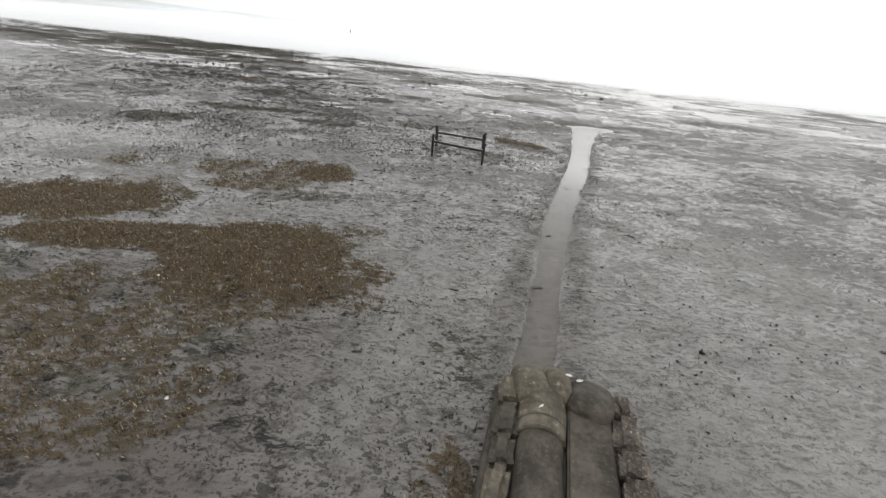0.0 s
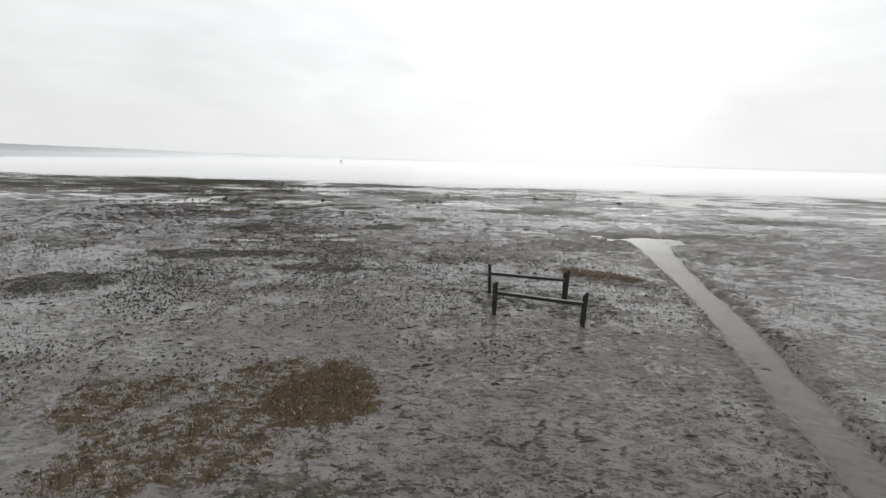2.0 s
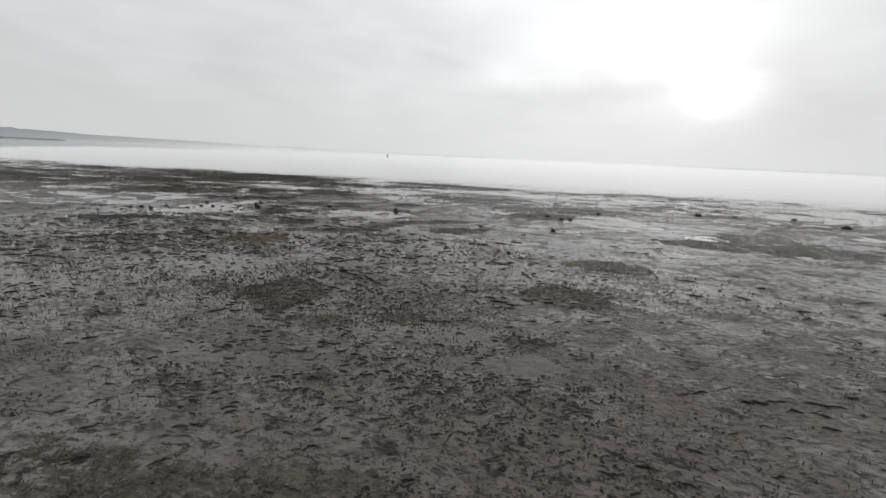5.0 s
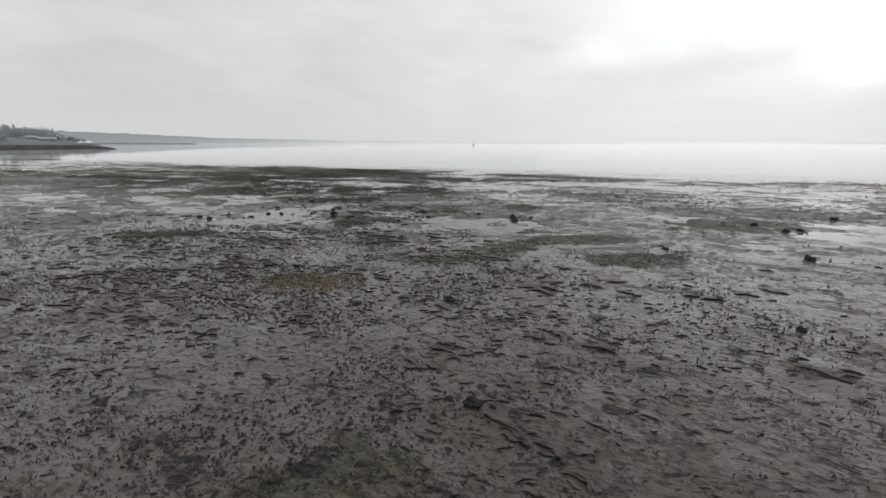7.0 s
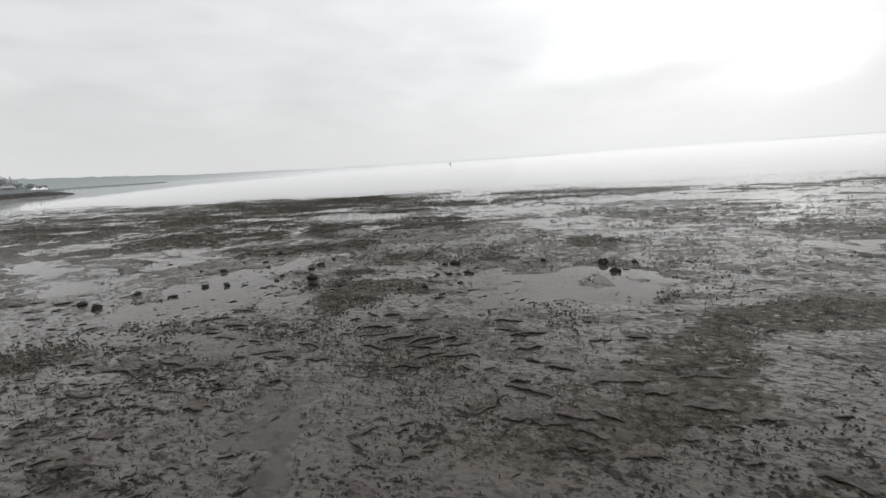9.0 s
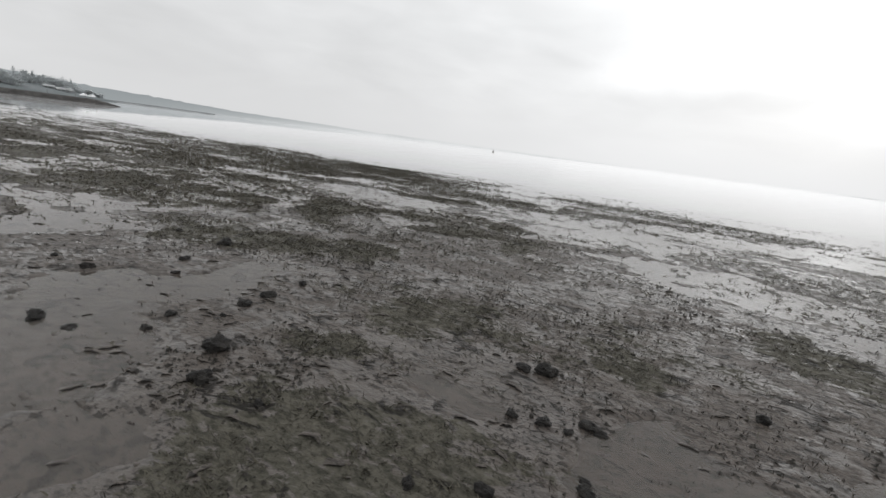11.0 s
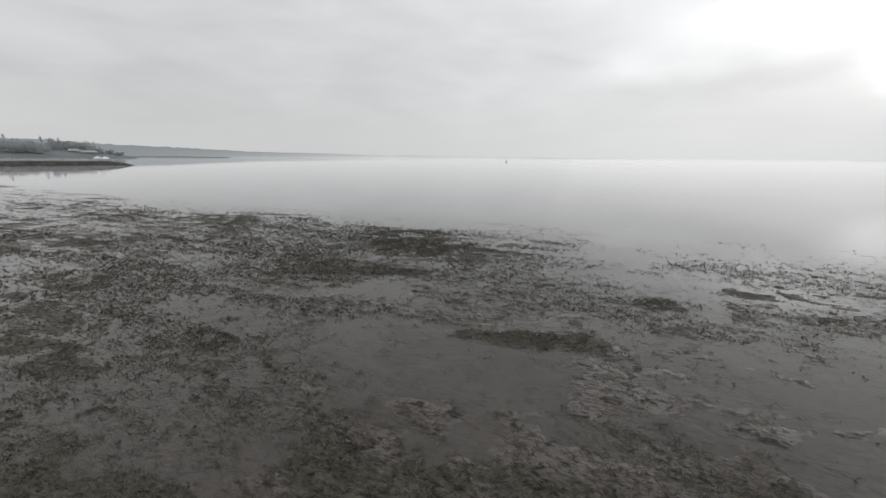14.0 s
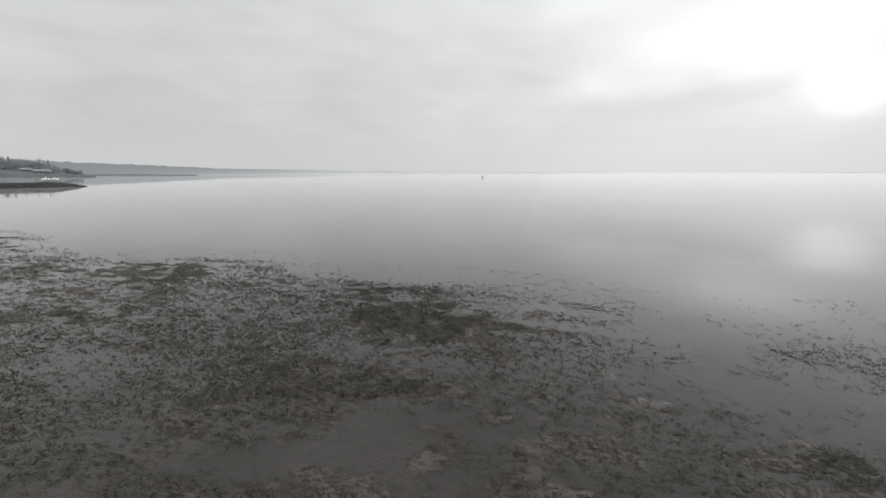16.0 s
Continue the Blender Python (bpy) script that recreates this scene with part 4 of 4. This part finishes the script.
for k, (az, d, tall) in enumerate(((-68.0, 600, 15), (-67.2, 600, 13), (-66.7, 605, 14), (-66.0, 590, 13), (-64.0, 600, 14), (-70.5, 600, 15), (-72.0, 610, 14), (-73.6, 600, 15))):
    make_pine(az, d * 1.2, tall * 1.15, 300 + k, 0.14 if k == 4 else 0.3)
rng = random.Random(77)
for k in range(64):
    az = -61.6 - 20 * (k + rng.random()) / 64
    make_broadleaf(az, rng.uniform(700 if az > -64.5 else 665, 775), rng.uniform(5, 7) if az > -63.8 else rng.uniform(9, 15), 400 + k)


def make_house(az, dist, wide, tall, seed):
    """A long low building with a pale pitched roof."""
    root = new("house")
    root.matrix_basis = Matrix.Translation(afar(az, dist, land_height(az, dist) - 0.3)) @ pose(0, 0, 0, 0, 0, -az + random.Random(seed).uniform(-15, 15))
    deep = 9.0
    part("wall", box_bm(wide, deep, tall, 0.0, (0, 0, tall / 2)), PLASTER, root)
    bm = bmesh.new()
    a = [bm.verts.new((x, y, z)) for x in (-wide / 2 - 0.6, wide / 2 + 0.6) for y, z in ((-deep / 2 - 0.6, tall - 0.1), (0, tall + 2.2), (deep / 2 + 0.6, tall - 0.1))]
    for f in ((0, 1, 4, 3), (1, 2, 5, 4)):
        bm.faces.new([a[i] for i in f])
    bmesh.ops.solidify(bm, geom=bm.faces[:], thickness=0.25)
    part("roof", bm, ROOF_PALE, root, "pale sheet metal roof")
    for k in range(int(wide // 4)):
        x = -wide / 2 + 2 + 4 * k
        w = part("window", box_bm(1.8, 0.12, 1.3, 0.0, (x, -deep / 2 - 0.03, tall * 0.55)), PANE, root)
        part("sill", box_bm(2.0, 0.2, 0.12, 0.0, (x, -deep / 2 - 0.1, tall * 0.55 - 0.72)), PLASTER, w)
    return tagged(root, "long low pale building with light roof on far shore", "house", "buildings on the far shore")


for k, (az, d, wide, tall) in enumerate(((-64.6, 690, 15, 2.6), (-65.7, 700, 10, 2.4), (-67.9, 695, 8, 2.6), (-69.8, 700, 12, 2.8), (-72.0, 700, 13, 3.0))):
    make_house(az, d, wide, tall, 500 + k)


def make_buoy(at):
    root = new("marker_buoy")
    root.matrix_basis = Matrix.Translation(at) @ Matrix.Scale(0.75, 4)
    bm = bmesh.new()
    bmesh.ops.create_cone(bm, segments=16, radius1=0.8, radius2=0.95, depth=0.9, cap_ends=True, matrix=Matrix.Translation((0, 0, 0.1)))
    part("float", bm, BUOY_RED, root)
    bm = bmesh.new()
    bmesh.ops.create_cone(bm, segments=12, radius1=0.6, radius2=0.35, depth=1.5, cap_ends=True, matrix=Matrix.Translation((0, 0, 1.3)))
    part("tower", bm, BUOY_RED, root)
    bm = bmesh.new()
    bmesh.ops.create_cone(bm, segments=12, radius1=0.4, radius2=0.05, depth=0.7, cap_ends=True, matrix=Matrix.Translation((0, 0, 2.4)))
    part("topmark", bm, BUOY_RED, root)
    return tagged(root, "small dark marker buoy afloat in the bay", "buoy")


make_buoy(Vector((-116.5, 417.0, WATER_LEVEL)))


# ---- weed and crumbs strewn over the flat ----
def strewn(count, seed):
    """Places along the line of the flat that is looked down on, thinning out to the sides."""
    rng = np.random.default_rng(seed)
    s = rng.uniform(-0.02, 1.30, count)
    side = rng.normal(0, 1, count) * (4.2 + 3.0 * rng.random(count))
    ax, ay = -1.0 + s * -22.5, 5.0 + s * 45.0
    return ax + side * 0.894, ay + side * 0.447, rng


def along_shore(count, seed):
    rng = np.random.default_rng(seed)
    return rng.normal(-26, 24, count), rng.uniform(41, 68, count), rng


def blades(name, count, seed, chance, mat, label, size, per=3, place=strewn, lean=(0.5, 1.35), wide=(0.10, 0.2), spread=0.02, drift=None, above=0.065):
    """Clumps of short blades. lean: from upright, in radians; drift: the way the blades lie, if they lie one way."""
    x, y, rng = place(count, seed)
    keep = rng.random(count) < chance(x, y)
    x, y = x[keep], y[keep]
    z = ground_height(x, y)
    keep = z > WATER_LEVEL - above
    x, y, z = x[keep], y[keep], z[keep]
    if drift is not None:
        z = np.maximum(z, WATER_LEVEL + 0.002)
    n = len(x) * per
    bx, by, bz = (np.repeat(v, per) for v in (x, y, z))
    bx, by = bx + rng.normal(0, spread, n), by + rng.normal(0, spread * 0.7, n)
    a = rng.uniform(0, 2 * np.pi, n) if drift is None else drift + np.repeat(rng.normal(0, 0.35, len(x)), per) + rng.normal(0, 0.45, n) + np.pi * (rng.random(n) < 0.5)
    tilt = rng.uniform(*lean, n)
    length, half = size * rng.uniform(0.5, 1.4, n), size * rng.uniform(*wide, n)
    dx, dy = np.cos(a), np.sin(a)
    tx, ty, tz = dx * np.sin(tilt) * length, dy * np.sin(tilt) * length, np.cos(tilt) * length
    verts = np.empty((n, 4, 3))
    verts[:, 0] = np.stack([bx - dy * half, by + dx * half, bz - 0.012], 1)
    verts[:, 1] = np.stack([bx + dy * half, by - dx * half, bz - 0.012], 1)
    verts[:, 2] = np.stack([bx + tx * 0.6 + dy * half * 0.8, by + ty * 0.6 - dx * half * 0.8, bz + tz * 0.75], 1)
    verts[:, 3] = np.stack([bx + tx, by + ty, bz + tz * 0.9], 1)
    k = np.arange(n)[:, None] * 4
    faces = np.concatenate([k + [0, 1, 2], k + [0, 2, 3]], 0)
    return tagged(from_arrays(name, verts.reshape(-1, 3), faces, mat), label, "seaweed", kind="stuff")


def grass_chance(x, y):
    weed, brown = weed_cover(x, y)
    clump = step(-0.25, 0.4, fbm(x, y, 0.35, 3, 71))
    return np.clip(weed / 0.62, 0, 1) ** 1.5 * (1 - brown) * (0.2 + 0.8 * clump)


def rust_chance(x, y):
    return weed_cover(x, y)[1] ** 2


blades("seagrass", 420000, 1, grass_chance, BLADES, "short dark green seagrass lying on wet mud", 0.055, 3, lean=(0.9, 1.45), wide=(0.07, 0.14), spread=0.03, drift=0.3)


def tuft_chance(x, y):
    """Single small tufts all over, thicker in drifts."""
    patch = 0.12 + 0.88 * step(-0.25, 0.55, fbm(x * 0.7, y, 2.2, 4, 75))
    near_frames = np.exp(-((x - 1.5) / 4.5) ** 2 - ((y - 18.5) / 4.0) ** 2)
    gap = 1 - 0.8 * np.exp(-((x - 1.0) / 7.0) ** 2 - ((y - 26.0) / 2.5) ** 2)
    base = np.interp(y, [4, 9, 13, 17, 22, 30, 40, 46, 62, 66], [0.10, 0.03, 0.06, 0.26, 0.34, 0.22, 0.14, 0.10, 0.05, 0.05])
    return np.clip((base + 0.5 * near_frames) * patch * gap, 0, 1) * (1 - weed_cover(x, y)[1])


blades("seagrass_tufts", 360000, 12, tuft_chance, TUFT, "scattered small dark tufts of seagrass on mud", 0.043, 2, lean=(0.05, 0.75), wide=(0.07, 0.13), spread=0.008)


def shore_chance(x, y):
    """Drifts of lying clumps, thin over the deeper pools."""
    out = step(-1.5, 0.5, y - shoreline(x))
    streak = 0.6 * fbm(x * 0.40, y, 2.6, 4, 78) + 0.6 * fbm(x * 0.18 - y * 0.05, y, 0.8, 3, 77)
    thick = np.maximum(step(-0.35, 0.65, streak), spots(x, y, DENSE_GRASS, 0.7))
    return np.clip((0.10 + 0.66 * thick) * step(40, 49, y + 2 * fbm(x, y, 5.0, 3, 79)) * (1 - 0.88 * spots(x, y, SEA_POOLS, 0.7)) * (1 - 0.93 * out), 0, 1)


blades("shore_tufts", 190000, 14, shore_chance, BLADES, "dark clumps of seagrass lying in the shallow water", 0.085, 5, along_shore, lean=(1.05, 1.5), wide=(0.06, 0.11), spread=0.032, drift=0.25, above=0.09)
blades("brown_seaweed", 560000, 2, rust_chance, RUST, "matted rusty brown seaweed on the mud", 0.042, lean=(0.1, 1.0), wide=(0.10, 0.18), spread=0.025)


def crumbs(count, seed):
    """Small dark lumps of mud and worm casts."""
    x, y, rng = strewn(count, seed)
    weed, brown = weed_cover(x, y)
    patch = step(-0.1, 0.55, fbm(x, y, 1.6, 4, 81)) * np.interp(y, [4, 12, 17, 22, 45, 50], [0.12, 0.2, 0.9, 1.0, 0.6, 0.05])
    keep = rng.random(count) < patch * (1 - 0.5 * brown)
    x, y = x[keep], y[keep]
    z = ground_height(x, y)
    keep = z > WATER_LEVEL - 0.015
    x, y, z = x[keep], y[keep], z[keep]
    n = len(x)
    r, a, squash = 0.012 + 0.030 * rng.random(n) ** 2.5, rng.uniform(0, 6.28, n), rng.uniform(0.35, 0.9, n)
    verts = np.empty((n, 5, 3))
    for k in range(4):
        u, v = np.cos(k * np.pi / 2) * r * rng.uniform(0.7, 1.3, n), np.sin(k * np.pi / 2) * r * squash
        verts[:, k] = np.stack([x + u * np.cos(a) - v * np.sin(a), y + u * np.sin(a) + v * np.cos(a), z - 0.006], 1)
    verts[:, 4] = np.stack([x + rng.normal(0, 0.3, n) * r, y + rng.normal(0, 0.3, n) * r, z + r * rng.uniform(0.5, 1.1, n)], 1)
    k = np.arange(n)[:, None] * 5
    faces = np.concatenate([k + [0, 1, 4], k + [1, 2, 4], k + [2, 3, 4], k + [3, 0, 4]], 0)
    tagged(from_arrays("mud_crumbs", verts.reshape(-1, 3), faces, CRUMB), "small dark mud crumbs and worm casts on flat", "mud crumbs", kind="stuff")


crumbs(340000, 5)


# ---- low broken ledges where the crust of the mud has lifted ----
def ledges(count, seed, placed):
    rng = np.random.default_rng(seed)
    x, y, _ = strewn(count * 9, seed + 1)
    keep = (y > 24.5) & (y < 36.5) & (fbm(x, y, 3.0, 3, 91) + 0.25 * (x < -1.5 - 0.5 * (y - 5)) > 0.22)
    lines = [(px, py, rng.uniform(0.08, 0.30), rng.normal(5, 14), 0.5) for px, py in zip(x[keep][:count], y[keep][:count])]
    for px, py, half, turn in placed:
        for k in range(max(3, int(half * 7))):
            u = rng.uniform(-1, 1) * half
            lines.append((px + u * math.cos(radians(turn)) + rng.normal(0, 0.05), py + u * math.sin(radians(turn)) + rng.normal(0, 0.07), rng.uniform(0.10, 0.26), turn + rng.normal(0, 14), 1.0))
    verts, faces = [], []
    for px, py, half, turn, strong in lines:
        n = max(7, int(half * 18))
        t = np.linspace(-1, 1, n)
        wob = np.cumsum(rng.normal(0, 0.020, n)) + 0.012 * rng.normal(0, 1, n)
        wob -= np.linspace(wob[0], wob[-1], n) * 0.7
        c, s = math.cos(radians(turn)), math.sin(radians(turn))
        lx, ly = px + t * half * c - wob * s, py + t * half * s + wob * c
        z = np.maximum(ground_height(lx, ly), WATER_LEVEL - 0.005)
        rise = (0.028 + 0.016 * strong) * rng.uniform(0.6, 1.2) * (1 - t ** 4) * rng.uniform(0.6, 1.2, n)
        deep = rng.uniform(0.14, 0.35)
        k0 = len(verts)
        for i in range(n):
            nx, ny = -s, c
            verts.append((lx[i] + nx * deep, ly[i] + ny * deep, z[i] - 0.012))
            verts.append((lx[i] + nx * 0.02, ly[i] + ny * 0.02, z[i] + rise[i] * 0.9))
            verts.append((lx[i], ly[i], z[i] + rise[i] * 0.8))
            verts.append((lx[i] + nx * 0.03, ly[i] + ny * 0.03, z[i] - 0.015))
        for i in range(n - 1):
            a, b = k0 + 4 * i, k0 + 4 * i + 4
            faces += [(a + j, a + j + 1, b + j + 1, b + j) for j in range(3)]
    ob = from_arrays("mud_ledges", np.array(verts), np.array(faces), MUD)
    ob.data.materials.append(LEDGE_SHADE)
    # every third face, the undercut front, takes the painted shade
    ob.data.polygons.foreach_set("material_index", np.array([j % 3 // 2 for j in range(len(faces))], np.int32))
    tagged(ob, "low dark broken ledges in the mud crust", "mud ledges", kind="stuff")


ledges(340, 31, [(-17.4, 31.0, 1.3, 24), (-16.0, 31.9, 0.7, 20), (-18.6, 30.2, 0.8, 20), (-9.3, 28.5, 0.35, -20), (-8.7, 28.2, 0.5, -25), (-10.4, 29.3, 0.25, -10), (-10.2, 29.7, 0.3, -20), (-5.9, 27.7, 0.45, -18), (-5.2, 27.9, 0.5, -15), (-12.5, 34.0, 0.5, -10), (-10.6, 26.0, 0.4, 20), (-9.5, 32.7, 0.6, -5), (-8.2, 33.2, 0.5, -12), (-8.8, 30.6, 0.5, -20)])


# ---- small scarps: short lips all over the firmer mud, fronts painted shade-dark ----
def scarps(count, seed):
    x, y, rng = strewn(count, seed)
    near_frames = np.exp(-((x - 1.5) / 4.0) ** 2 - ((y - 18.5) / 3.5) ** 2)
    zone = np.interp(y, [5, 14, 20, 25, 33, 37, 42], [0.04, 0.06, 0.22, 0.8, 0.8, 0.25, 0.0])
    patch = 0.15 + 0.85 * step(-0.3, 0.5, fbm(x * 0.8, y, 2.4, 4, 95))
    keep = rng.random(count) < np.clip(zone * patch + 0.3 * near_frames, 0, 1) * (1 - weed_cover(x, y)[1])
    x, y = x[keep], y[keep]
    n, m = len(x), 7
    t = np.linspace(-1, 1, m)[None, :]
    half = 0.018 + 0.085 * rng.random((n, 1)) ** 2.2
    turn = radians(16) + rng.normal(0, 0.38, (n, 1))
    wob = np.cumsum(rng.normal(0, 0.14, (n, m)), 1) * half
    c, s = np.cos(turn), np.sin(turn)
    lx, ly = x[:, None] + t * half * c - wob * s, y[:, None] + t * half * s + wob * c
    z = ground_height(lx.ravel(), ly.ravel()).reshape(n, m)
    z = np.maximum(z, WATER_LEVEL - 0.004)
    rise = (0.010 + 0.16 * half * rng.uniform(0.6, 1.3, (n, 1))) * (1 - t ** 4 * 0.9)
    deep = 0.03 + 0.7 * half
    verts = np.empty((n, m, 4, 3))
    for k, (back, lift) in enumerate(((deep, -0.010 + 0 * rise), (0.2 * deep, rise * 0.95), (0 * deep, rise * 0.8), (0.012 + 0 * deep, -0.012 + 0 * rise))):
        verts[:, :, k] = np.stack([lx - s * back, ly + c * back, z + lift], -1)
    base = (np.arange(n)[:, None] * m + np.arange(m - 1)[None, :]).ravel() * 4
    quads = np.stack([np.stack([base + j, base + j + 1, base + j + 5, base + j + 4], 1) for j in range(3)], 1).reshape(-1, 4)
    ob = from_arrays("mud_scarps", verts.reshape(-1, 3), quads, MUD)
    for name, value in (("weed", 0.0), ("brown", 0.0), ("film", 0.25), ("sandy", 0.15)):
        layer = ob.data.attributes.new(name, "FLOAT", "POINT")
        layer.data.foreach_set("value", np.full(n * m * 4, value, np.float32))
    ob.data.materials.append(LEDGE_SHADE)
    # third strip is the front face, darkened in colour as shade
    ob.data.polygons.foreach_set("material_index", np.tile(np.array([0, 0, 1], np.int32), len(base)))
    tagged(ob, "short dark broken lips in the wet mud", "mud scarps", kind="stuff")


scarps(42000, 37)
